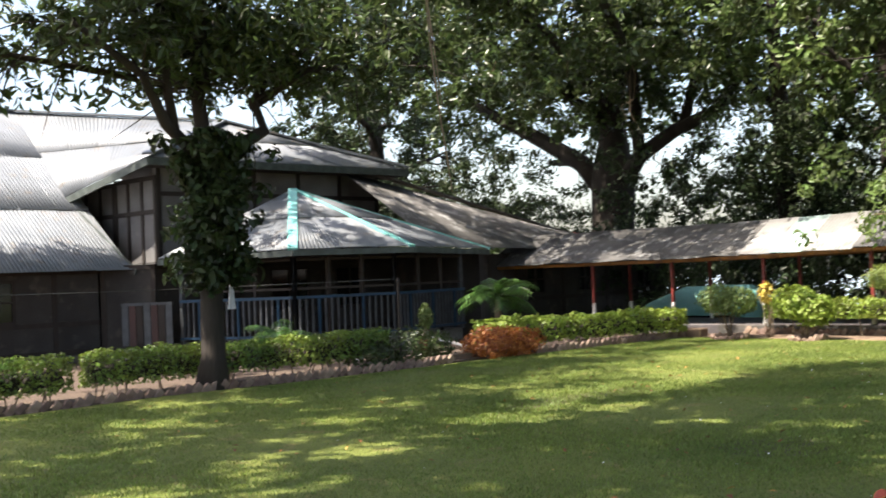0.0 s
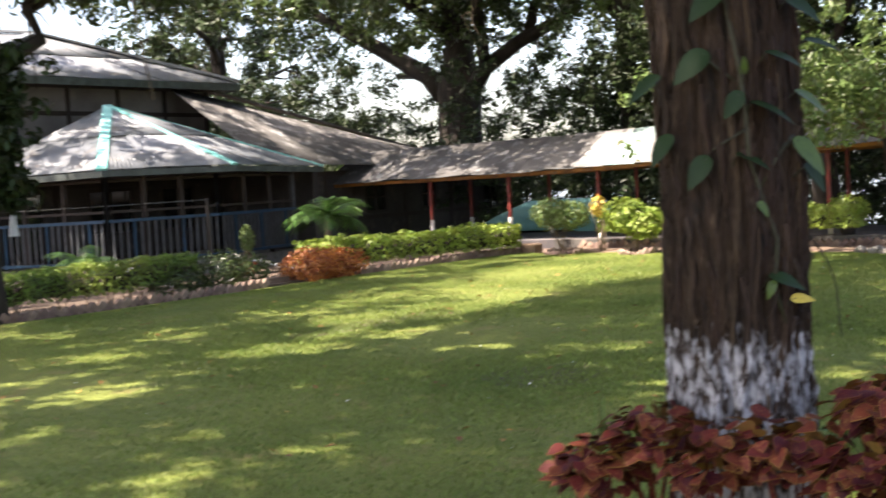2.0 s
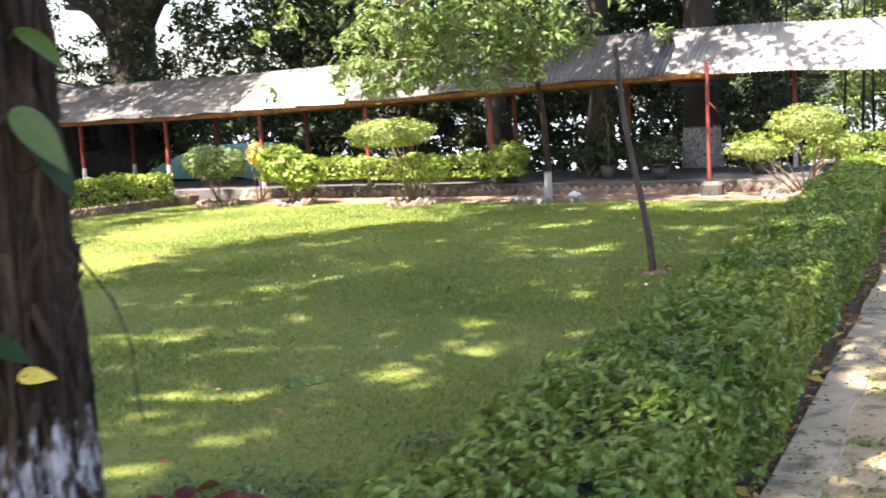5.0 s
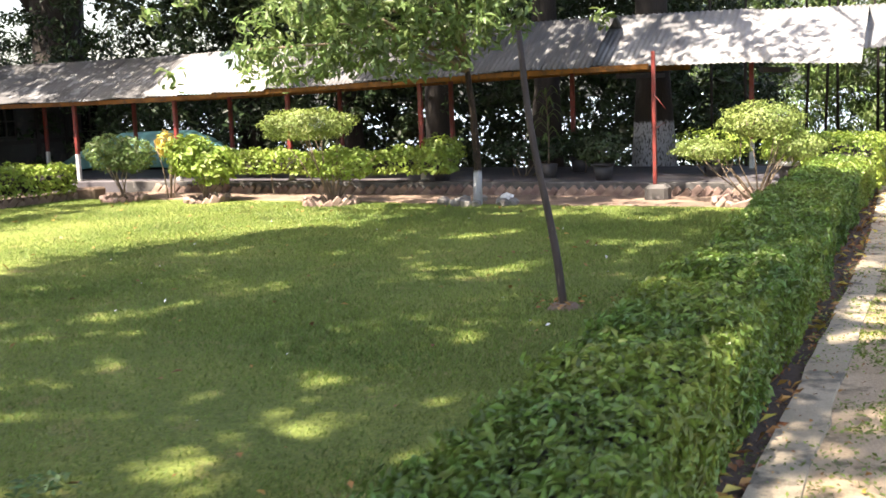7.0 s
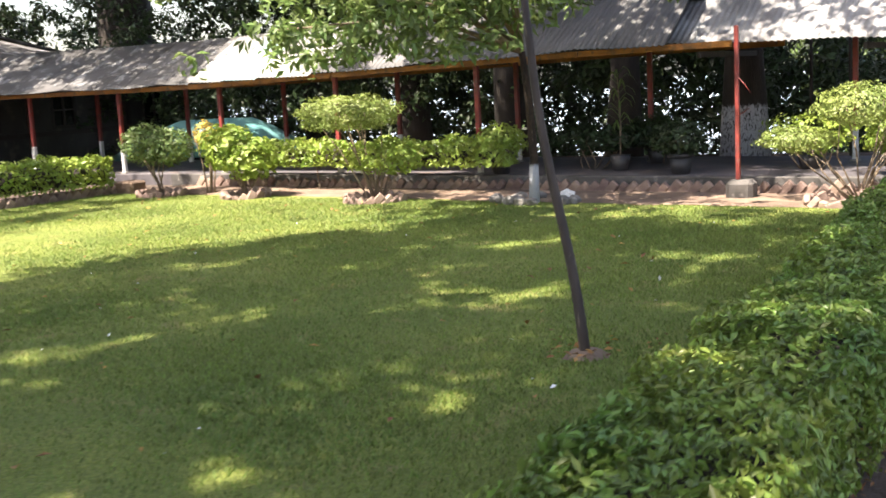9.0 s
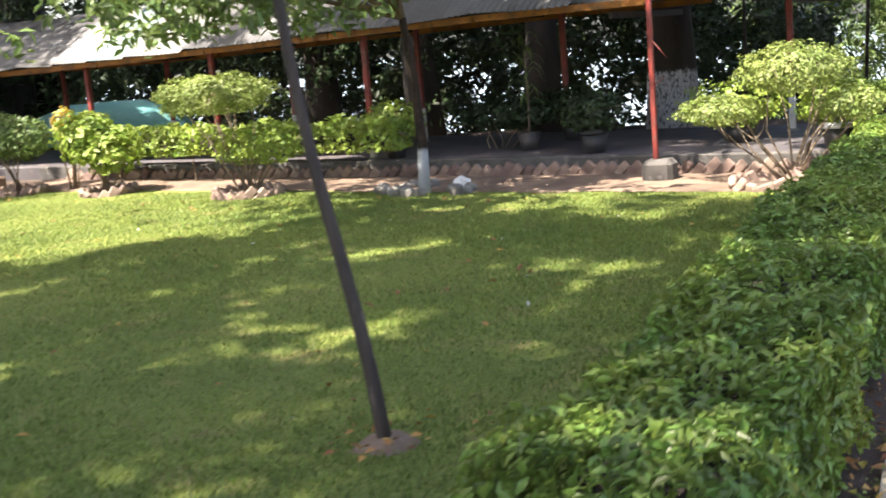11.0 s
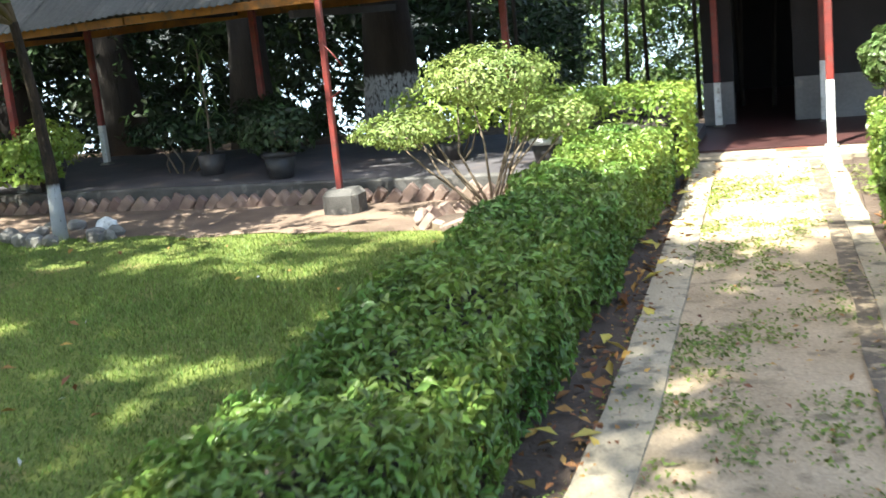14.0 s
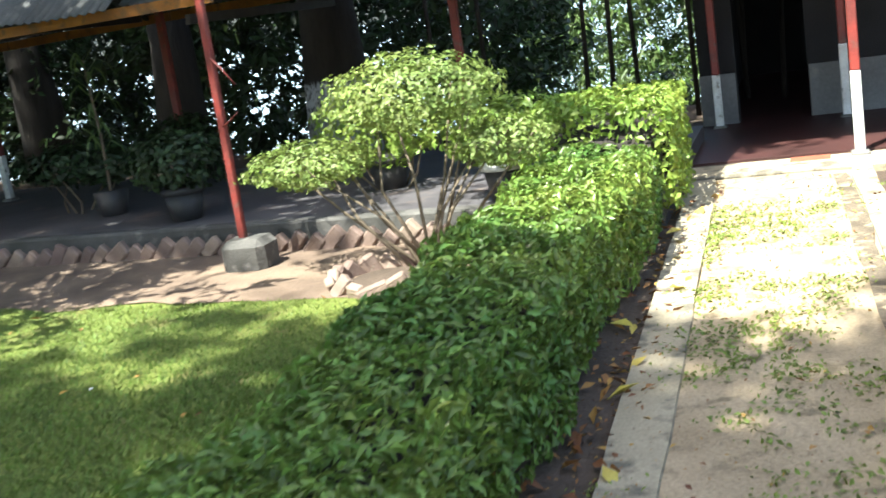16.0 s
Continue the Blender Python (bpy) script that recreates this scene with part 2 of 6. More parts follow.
def limed(name, base, top, ragged, worn=0.43):
    """Bark with a ragged coat of limewash up to a height."""
    m = base.copy()
    m.name = name
    n, ln = m.node_tree.nodes, m.node_tree.links
    p = n["Principled BSDF"]
    old = p.inputs["Base Color"].links[0].from_socket
    co = n.new("ShaderNodeTexCoord")
    sep = n.new("ShaderNodeSeparateXYZ")
    ln.new(co.outputs["Object"], sep.inputs[0])
    mp = n.new("ShaderNodeMapping")
    mp.inputs["Scale"].default_value = (1, 1, 0.42)
    ln.new(co.outputs["Object"], mp.inputs[0])
    tx = n.new("ShaderNodeTexNoise")
    tx.inputs["Scale"].default_value, tx.inputs["Detail"].default_value = 26, 5
    ln.new(mp.outputs[0], tx.inputs[0])
    a = n.new("ShaderNodeMath")
    a.operation = "MULTIPLY_ADD"
    a.inputs[1].default_value, a.inputs[2].default_value = ragged, top - ragged * 0.5
    ln.new(tx.outputs[0], a.inputs[0])
    b = n.new("ShaderNodeMath")
    b.operation = "SUBTRACT"
    ln.new(a.outputs[0], b.inputs[0]), ln.new(sep.outputs[2], b.inputs[1])
    r = n.new("ShaderNodeMapRange")
    r.inputs[1].default_value, r.inputs[2].default_value = -0.02, 0.03
    ln.new(b.outputs[0], r.inputs[0])
    t2 = n.new("ShaderNodeTexNoise")
    t2.inputs["Scale"].default_value, t2.inputs["Detail"].default_value = 38, 6
    ln.new(mp.outputs[0], t2.inputs[0])
    r2 = n.new("ShaderNodeMapRange")
    r2.inputs[1].default_value, r2.inputs[2].default_value = worn, worn + 0.18
    ln.new(t2.outputs[0], r2.inputs[0])
    c = n.new("ShaderNodeMath")
    c.operation = "MULTIPLY"
    ln.new(r.outputs[0], c.inputs[0]), ln.new(r2.outputs[0], c.inputs[1])
    mix = n.new("ShaderNodeMix")
    mix.data_type = "RGBA"
    mix.inputs[7].default_value = (0.44, 0.44, 0.46, 1)
    ln.new(c.outputs[0], mix.inputs[0]), ln.new(old, mix.inputs[6]), ln.new(mix.outputs[2], p.inputs["Base Color"])
    return m


LIMED_BARK = limed("limewashed_bark", BARK, 0.92, 0.5, 0.4)
LIMED_ROOT = limed("limewashed_root", ROOT_BARK, 0.9, 0.4, 0.44)
LIMED_TRUNK = limed("limewashed_dark_bark", DARK_BARK, 0.95, 0.25, 0.34)
LIMED_TWIG = limed("limewashed_young_bark", BARK, 0.5, 0.06, 0.2)


# ---- mesh helpers ----
class Shape:
    """Collects vertices and faces for one mesh."""

    def __init__(self):
        self.v, self.f = [], []

    def add(self, verts, faces):
        k = len(self.v)
        self.v += [tuple(p) for p in verts]
        self.f += [tuple(i + k for i in f) for f in faces]
        return self

    def box(self, x0, x1, y0, y1, z0, z1, m=None, bevel=0.0):
        bm = bmesh.new()
        bmesh.ops.create_cube(bm, size=1)
        for q in bm.verts:
            q.co = Vector(((x0 + x1) / 2 + q.co.x * (x1 - x0), (y0 + y1) / 2 + q.co.y * (y1 - y0), (z0 + z1) / 2 + q.co.z * (z1 - z0)))
        if bevel:
            bmesh.ops.bevel(bm, geom=bm.edges[:], offset=bevel, segments=1, affect="EDGES")
        bm.verts.index_update()
        self.add([(m @ q.co) if m else q.co[:] for q in bm.verts], [[q.index for q in f.verts] for f in bm.faces])
        bm.free()
        return self

    def beam(self, a, b, w, h):
        """A squared bar from a to b."""
        a, b = Vector(a), Vector(b)
        way = (b - a).normalized()
        side = way.cross(Vector((0, 0, 1)))
        side = side.normalized() if side.length > 1e-3 else Vector((1, 0, 0))
        up = side.cross(way)
        c = [(-w / 2, -h / 2), (w / 2, -h / 2), (w / 2, h / 2), (-w / 2, h / 2)]
        return self.add([p + side * s + up * u for p in (a, b) for s, u in c],
                        [(3, 2, 1, 0), (4, 5, 6, 7), *[(i, (i + 1) % 4, 4 + (i + 1) % 4, 4 + i) for i in range(4)]])

    def tube(self, points, radii, n=8, rough=0.0, rng=None):
        points = [Vector(p) for p in points]
        rings, k = [], len(points)
        for i, p in enumerate(points):
            way = (points[min(i + 1, k - 1)] - points[max(i - 1, 0)]).normalized()
            side = way.cross(Vector((0.3, 0.95, 0.1))).normalized()
            up = side.cross(way)
            for j in range(n):
                a = 2 * math.pi * j / n
                r = radii[i] * (1 + (rng.uniform(-rough, rough) if rng is not None else 0))
                rings.append(p + side * math.cos(a) * r + up * math.sin(a) * r)
        faces = [(i * n + j, i * n + (j + 1) % n, (i + 1) * n + (j + 1) % n, (i + 1) * n + j) for i in range(k - 1) for j in range(n)]
        faces += [tuple(range(n))[::-1], tuple(range((k - 1) * n, k * n))]
        return self.add(rings, faces)

    def data(self, name, mat, smooth=False):
        me = bpy.data.meshes.new(name)
        me.from_pydata(self.v, [], self.f)
        me.materials.append(mat)
        if smooth:
            me.polygons.foreach_set("use_smooth", [True] * len(me.polygons))
        me.update()
        return me


def part(name, shape, mat, parent=None, label="", smooth=False):
    ob = new(name, shape.data(name, mat, smooth) if isinstance(shape, Shape) else shape)
    if parent is not None:
        ob.parent = parent
    return tagged(ob, label)


def thing(name, label, category, group="", kind="", at=(0, 0, 0)):
    ob = new(name)
    ob.location = at
    ob.empty_display_size = 0.1
    return tagged(ob, label, category, group, kind)


def setting(name, shape, mat, label, category, smooth=False):
    return tagged(part(name, shape, mat, smooth=smooth), label, category, kind="structure")


def leaf_data(name, mat, at, normal, size, rng, slim=0.5, fold=0.25, droop=None):
    """One mesh of many folded leaves. at, normal: N x 3; size: N."""
    n = len(at)
    at, normal = np.asarray(at, float), np.asarray(normal, float)
    normal = normal / np.maximum(np.linalg.norm(normal, axis=1, keepdims=True), 1e-6)
    way = rng.normal(size=(n, 3))
    if droop is not None:
        way += np.asarray(droop) * 1.5
    way -= normal * (way * normal).sum(1, keepdims=True)
    way /= np.maximum(np.linalg.norm(way, axis=1, keepdims=True), 1e-6)
    side = np.cross(normal, way)
    s = np.asarray(size, float)[:, None]
    lift = normal * s * fold * 0.5
    v = np.stack([at - way * s * 0.5, at + side * s * slim * 0.5 + lift, at + way * s * 0.5, at - side * s * slim * 0.5 + lift], 1).reshape(-1, 3)
    base = np.arange(n)[:, None] * 4
    f = np.concatenate([base + np.array([0, 1, 2]), base + np.array([0, 2, 3])], 1).reshape(-1)
    me = bpy.data.meshes.new(name)
    me.vertices.add(4 * n), me.loops.add(6 * n), me.polygons.add(2 * n)
    me.vertices.foreach_set("co", v.reshape(-1))
    me.loops.foreach_set("vertex_index", f.astype(np.int32))
    me.polygons.foreach_set("loop_start", (np.arange(2 * n) * 3).astype(np.int32))
    me.polygons.foreach_set("loop_total", np.full(2 * n, 3, np.int32))
    me.materials.append(mat)
    me.update(calc_edges=True)
    return me


def clumps(rng, centres, radius, per, shell=0.55):
    """Leaf places and normals in many small uneven balls round the centres."""
    centres = np.asarray(centres, float)
    k = len(centres)
    r = radius * rng.uniform(0.6, 1.25, (k, 1, 1))
    d = rng.normal(size=(k, per, 3))
    d /= np.linalg.norm(d, axis=2, keepdims=True)
    p = centres[:, None] + d * r * (shell + (1 - shell) * rng.random((k, per, 1))) * np.array([1, 1, 0.8])
    nrm = d + rng.normal(size=d.shape) * 0.6 + np.array([0, 0, 0.5])
    return p.reshape(-1, 3), nrm.reshape(-1, 3)


def sheet_strip(e0, e1, t0, t1, u0, u1, length, pitch=0.09, amp=0.011, thick=0.004, sag=0.0):
    """One corrugated sheet of a roof plane: eave e0-e1, top t0-t1, from u0 to u1 of its length."""
    e0, e1, t0, t1 = (Vector(p) for p in (e0, e1, t0, t1))
    normal = (e1 - e0).cross(t0 - e0).normalized()
    if normal.z < 0:
        normal = -normal
    cols = max(2, int((u1 - u0) * length / pitch * 4))
    v, f = [], []
    for i in range(cols + 1):
        u = u0 + (u1 - u0) * i / cols
        w = normal * amp * math.sin(2 * math.pi * u * length / pitch)
        a, b = e0.lerp(e1, u), t0.lerp(t1, u)
        dip = Vector((0, 0, -sag * math.sin(math.pi * ((u * length) % 2.4) / 2.4)))
        v += [a + w + dip, a.lerp(b, 0.5) + w, b + w]
    for i in range(cols):
        for j in range(2):
            f.append((3 * i + j, 3 * i + 3 + j, 3 * i + 4 + j, 3 * i + 1 + j))
    s = Shape().add(v, f)
    k = len(v)
    s.add([p - normal * thick for p in v], [q[::-1] for q in f])
    for i in range(cols):
        s.f.append((3 * i, 3 * i + k, 3 * i + 3 + k, 3 * i + 3))
        s.f.append((3 * i + 2, 3 * i + 5, 3 * i + 5 + k, 3 * i + 2 + k))
    return s


def roof_plane(parent, e0, e1, t0, t1, mat, rng, width=0.82, sag=0.0, jitter=0.012, label="", tiers=1):
    if tiers > 1:
        e0, e1, t0, t1 = (Vector(p) for p in (e0, e1, t0, t1))
        for k in range(tiers):
            lap, rise = 0.012 if k else 0.0, Vector((0, 0, 0.022 * k))
            roof_plane(parent, e0.lerp(t0, k / tiers - lap) + rise, e1.lerp(t1, k / tiers - lap) + rise, e0.lerp(t0, (k + 1) / tiers) + rise, e1.lerp(t1, (k + 1) / tiers) + rise, mat, rng, width, sag, jitter, label)
        return
    length = (Vector(e1) - Vector(e0)).length
    count = max(1, round(length / width))
    for i in range(count):
        lift = Vector((0, 0, rng.uniform(0, jitter) + 0.006 * (i % 2)))
        over = 0.04 / length
        part("roof_sheet", sheet_strip(*(Vector(p) + lift for p in (e0, e1, t0, t1)), max(0, i / count - over), min(1, (i + 1) / count + over), length, sag=sag), mat, parent, label, smooth=True)


def tree_limbs(rng, base, height, radius, spread, count, lean=(0, 0), start=0.45):
    """A tapered trunk and its limbs: returns the tubes and the limbs' ends."""
    s, ends = Shape(), []
    base = Vector(base)
    top = base + Vector((lean[0], lean[1], height))
    trunk = [base.lerp(top, i / 7) + Vector((rng.normal() * 0.05, rng.normal() * 0.05, 0)) * min(i, 1) * height * 0.1 for i in range(8)]
    s.tube(trunk, [radius * (1.35 if i == 0 else 1.08 - 0.09 * i) for i in range(8)], 12, 0.07, rng)
    for k in range(count):
        q = start + (0.98 - start) * k / max(1, count - 1)
        a = base.lerp(top, q)
        ang = k * 2.399 + rng.uniform(-0.4, 0.4)
        out = Vector((math.cos(ang), math.sin(ang), rng.uniform(0.45, 1.0)))
        ln = spread * rng.uniform(0.6, 1.1)
        pts = [a]
        for i in range(1, 6):
            out = (out + Vector((rng.normal(), rng.normal(), rng.normal() * 0.6)) * 0.18).normalized()
            pts.append(pts[-1] + out * ln / 5)
        r0 = radius * (0.62 - 0.3 * q)
        s.tube(pts, [r0 * (1 - 0.17 * i) for i in range(6)], 7, 0.08, rng)
        ends += pts[2:]
        for i in (2, 3, 4, 5):
            tw = (out + Vector((rng.normal(), rng.normal(), rng.normal() * 0.7)) * 0.9).normalized()
            mid = pts[i] + tw * ln * 0.2
            end = mid + (tw + Vector((0, 0, rng.uniform(-0.3, 0.4)))) * ln * 0.2
            s.tube([pts[i], mid, end], [r0 * 0.3, r0 * 0.18, r0 * 0.07], 5)
            ends += [mid, end]
    return s, ends


def tree(name, label, seed, base, height, radius, spread, count, leaf_mat, leaves, leaf_size, ball, bark, lean=(0, 0), start=0.45, per=40, group="", low=None, drop_z=None):
    rng = np.random.default_rng(seed)
    t = thing(name, label, "tree", group)
    limbs, ends = tree_limbs(rng, base, height, radius, spread, count, lean, start)
    part("trunk", limbs, bark, t, smooth=True)
    ends = np.array([tuple(e) for e in ends])
    k = max(1, leaves // per)
    c = ends[rng.integers(0, len(ends), k)] + rng.normal(size=(k, 3)) * ball * np.array([0.9, 0.9, 0.6])
    if low is not None:
        c[:, 2] = np.maximum(c[:, 2], low + rng.random(k) * 0.8)
    p, nr = clumps(rng, c, ball * 0.5, per, 0.3)
    part("crown", leaf_data("crown", leaf_mat, p, nr, leaf_size * rng.uniform(0.7, 1.3, len(p)), rng, droop=(0, 0, -0.4)), None, t)
    return t


# ---- ground ----
def askew(x):
    """The walkway runs off square from the path: how far back its line lies at x."""
    return 0.62 - 0.085 * (max(x, -14.0) + 4)


def path_left(y):
    """The path's edge beside the hedge."""
    return -0.33 - 0.035 * max(0.0, y - 19.0)


def ground_height(x, y):
    d = max(0.0, y - 31.0, -y - 60, x - 70, -x - 90)
    return -min(d * 0.55, 16.0)


gs = Shape()
gx = [-600, -250, -130, -90, -60, -40, -28, -20, -14, -8, -3, 0, 4, 10, 20, 40, 70, 110, 200, 500]
gy = [-400, -150, -60, -20, 0, 8, 14, 20, 24, 28, 31, 35, 40, 46, 53, 60, 70, 100, 200, 420, 900]
for y in gy:
    for x in gx:
        gs.v.append((x, y, ground_height(x, y) - 0.012))
nx = len(gx)
gs.f = [(j * nx + i, j * nx + i + 1, (j + 1) * nx + i + 1, (j + 1) * nx + i) for j in range(len(gy) - 1) for i in range(nx - 1)]
setting("ground", gs, SOIL, "dark earth ground falling away behind the garden", "ground")
# No lake is known: an added pale sheet brightens the gaps behind the wood.
setting("water", Shape().add([(-900, 48, -14), (600, 48, -14), (600, 1500, -14), (-900, 1500, -14)], [(0, 1, 2, 3)]), HAZE_SHEET, "pale sheet far below the garden, added for the bright haze behind", "water")

lawn = Shape()
rng = np.random.default_rng(3)
nxl, nyl = 56, 80
for j in range(nyl + 1):
    for i in range(nxl + 1):
        x = -14.7 + (14.7 - 1.0) * i / nxl
        y = -6 + (29.3 + askew(x) - 0.5) * j / nyl
        lawn.v.append((x, y, 0.02 * noise.noise(Vector((x * 0.5, y * 0.5, 0)))))
lawn.f = [(j * (nxl + 1) + i, j * (nxl + 1) + i + 1, (j + 1) * (nxl + 1) + i + 1, (j + 1) * (nxl + 1) + i) for j in range(nyl) for i in range(nxl)]
setting("lawn", lawn, LAWN, "mown green lawn with worn straw-coloured patches", "lawn", smooth=True)

# blades, thicker towards the path
n = 680000
bx = -1.05 - 13.4 * rng.random(n) ** 1.3
by = 4.0 + (19.0 + 0.62 - 0.085 * (np.maximum(bx, -14) + 4) - 0.5) * rng.random(n) ** 0.85
a = rng.random(n) * 2 * math.pi
hgt = rng.uniform(0.008, 0.03, n) * (1 + 0.5 * rng.random(n) ** 3)
wid = rng.uniform(0.003, 0.0075, n)
tip = np.stack([bx + rng.normal(size=n) * 0.018, by + rng.normal(size=n) * 0.018, hgt], 1)
v = np.stack([np.stack([bx - np.cos(a) * wid, by - np.sin(a) * wid, np.full(n, -0.01)], 1), np.stack([bx + np.cos(a) * wid, by + np.sin(a) * wid, np.full(n, -0.01)], 1), tip], 1).reshape(-1, 3)
me = bpy.data.meshes.new("grass")
me.vertices.add(3 * n), me.loops.add(3 * n), me.polygons.add(n)
me.vertices.foreach_set("co", v.reshape(-1))
me.loops.foreach_set("vertex_index", np.arange(3 * n, dtype=np.int32))
me.polygons.foreach_set("loop_start", (np.arange(n) * 3).astype(np.int32))
me.polygons.foreach_set("loop_total", np.full(n, 3, np.int32))
me.materials.append(BLADE)
me.update(calc_edges=True)
tagged(new("grass", me), "short green grass blades on the lawn", "grass", kind="stuff")

# ---- path ----
ps = Shape()
for j in range(61):
    for i in range(13):
        y = -6 + 31.62 * j / 60
        x = path_left(y) + (0.0, 0.015, *[0.10 + 1.1 * k / 8 for k in range(9)], 1.285, 1.30)[i]
        edge = 0.02 * noise.noise(Vector((y * 2.0, 0, 7))) if i in (0, 1, 11, 12) else 0
        ps.v.append((x + edge, y, -0.06 if i in (0, 12) else 0.03 + 0.012 * noise.noise(Vector((x * 2, y * 2, 1)))))
ps.f = [(j * 13 + i, j * 13 + i + 1, (j + 1) * 13 + i + 1, (j + 1) * 13 + i) for j in range(60) for i in range(12)]
setting("path", ps, CONCRETE, "worn pale concrete garden path with mossy tufts", "path", smooth=True)
for side, wide in ((0.0, 0.21), (1.15, 0.15)):
    es = Shape()
    for j in range(91):
        y = -6 + 31.6 * j / 90
        x = path_left(y) + side
        wob = [0.03 * noise.noise(Vector((y * 1.7, k * 5.0 + side, 2))) for k in (0, 1)]
        es.v += [(x + wob[0] - 0.004, y, -0.05), (x + wob[0], y, 0.047), (x + wide + wob[1], y, 0.046), (x + wide + wob[1] + 0.006, y, 0.02)]
    es.f = [(j * 4 + i, j * 4 + i + 1, (j + 1) * 4 + i + 1, (j + 1) * 4 + i) for j in range(90) for i in range(3)]
    setting("path_edging", es, EDGING, "smooth grey cement band along the path's edge", "kerb")

dirt = Shape()
for j in range(121):
    y = -6 + 31.4 * j / 120
    x = path_left(y) + 1.03 + 0.05 * noise.noise(Vector((y * 1.1, 3.0, 0)))
    w = 0.11 + 0.06 * noise.noise(Vector((y * 2.3, 9.0, 0)))
    dirt.v += [(x, y, 0.043), (x + max(0.03, w), y, 0.0445)]
dirt.f = [(2 * j, 2 * j + 1, 2 * j + 3, 2 * j + 2) for j in range(120)]
setting("path_dirt", dirt, PATH_DIRT, "dark damp dirt gathered along the path's raised edge", "soil")

# ---- covered walkway: floor, kerb, posts, roof ----
def strip(x0, x1, y0, y1, z0, z1, step=0.5):
    """A long slab that follows the walkway's line, with slightly uneven edges."""
    sh, k = Shape(), max(2, int((x1 - x0) / step))
    for i in range(k + 1):
        x = x0 + (x1 - x0) * i / k
        w = 0.012 * noise.noise(Vector((x * 1.3, y0, 1.0)))
        sh.v += [(x, y0 + askew(x) + w, z0), (x, y1 + askew(x), z0), (x, y1 + askew(x), z1), (x, y0 + askew(x) + w + 0.012, z1), (x, y0 + askew(x) + w, z1 - 0.014)]
    for i in range(k):
        sh.f += [(i * 5 + j, (i + 1) * 5 + j, (i + 1) * 5 + (j + 1) % 5, i * 5 + (j + 1) % 5) for j in range(5)]
    sh.f += [(0, 1, 2, 3, 4), tuple(k * 5 + j for j in (4, 3, 2, 1, 0))]
    return sh


def skewed(x, y, z):
    return (x, y + askew(x), z)


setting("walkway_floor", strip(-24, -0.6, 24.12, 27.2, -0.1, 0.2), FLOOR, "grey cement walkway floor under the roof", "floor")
setting("walkway_kerb", strip(-14.2, -0.6, 23.98, 24.116, -0.1, 0.205), DARK_KERB, "raised grey concrete kerb along the walkway", "kerb")


def post(x, y, z0, z1, white_to, lean=0.0):
    t = thing("walkway_post", "thin red-painted post with a whitewashed foot holding the walkway roof", "post", "walkway posts")
    m = pose(x, y, 0, 0, lean, 0)
    part("shaft", Shape().box(-0.036, 0.036, -0.036, 0.036, white_to, z1, m, 0.008), RED, t)
    part("foot", Shape().box(-0.038, 0.038, -0.038, 0.038, z0, white_to, m, 0.008), WHITE, t, "whitewashed foot")
    part("footing", Shape().box(-0.07, 0.07, -0.07, 0.07, z0 - 0.12, z0 + 0.03, m, 0.015), KERBSTONE, t, "concrete footing")


def eave_z(x):
    return max(1.80, 1.98 + min(0.0, (x + 5) * 0.021))


for x in (-17.93, -15.54, -13.05, -10.43, -7.72):
    post(x, 24.2 + askew(x), 0.2, eave_z(x) - 0.02, 0.74)
for x in (-18.3, -15.8, -13.28, -10.56, -8.1, -5.7, -2.6):
    post(x, 26.34 + askew(x), 0.2, eave_z(x) - 0.02, 0.7)
post(0.69, 26.1, 0.05, 1.98, 0.69)
post(3.3, 26.1, 0.05, 1.98, 0.69)
post(-0.5, 28.2, 0.06, 2.2, 0.58)
post(0.66, 28.1, 0.06, 2.2, 0.74)
tall = thing("walkway_post", "tall bare red post on a rough stone block before the walkway", "post", "walkway posts")
part("shaft", Shape().box(-0.027, 0.027, -0.027, 0.027, 0.16, 2.12, pose(-3.51, 23.98, 0, 0, 0, 0), 0.008), RED, tall)
for z, dx, dz in ((1.5, 0.17, -0.2), (1.02, 0.15, 0.09)):
    part("twig", Shape().tube([(-3.5, 23.96, z), (-3.5 + dx * 0.5, 23.94, z + dz * 0.45), (-3.5 + dx, 23.93, z + dz)], [0.008, 0.006, 0.004], 6), RED, tall, smooth=True)
part("footing", Shape().box(-3.64, -3.3, 23.82, 24.12, -0.05, 0.23, None, 0.05), DARK_KERB, tall, "rough stone footing block")

rng = np.random.default_rng(8)
walk_roof = thing("walkway_roof", "long weathered corrugated iron roof over the garden walkway", "roof", kind="structure")


def ridge_z(x):
    return eave_z(x) + 0.80


# Tin changes along the roof: shaded tones at both ends, sunlit tone between.
for x0, x1, tin in ((-21.4, -13.5, OLD_SHADED_SHEET), (-13.5, -12.7, WALK_SHEET), (-12.7, -11.9, TEAL_SHEET), (-11.9, -10.7, WALK_SHEET), (-10.7, -4.6, SHADED_SHEET)):
    roof_plane(walk_roof, skewed(x0, 23.85, eave_z(x0)), skewed(x1, 23.85, eave_z(x1)), skewed(x0, 25.4, ridge_z(x0)), skewed(x1, 25.4, ridge_z(x1)), tin, rng, sag=0.04, jitter=0.02)
    roof_plane(walk_roof, skewed(x0, 27.0, eave_z(x0)), skewed(x1, 27.0, eave_z(x1)), skewed(x0, 25.4, ridge_z(x0) - 0.02), skewed(x1, 25.4, ridge_z(x1) - 0.02), tin, rng)
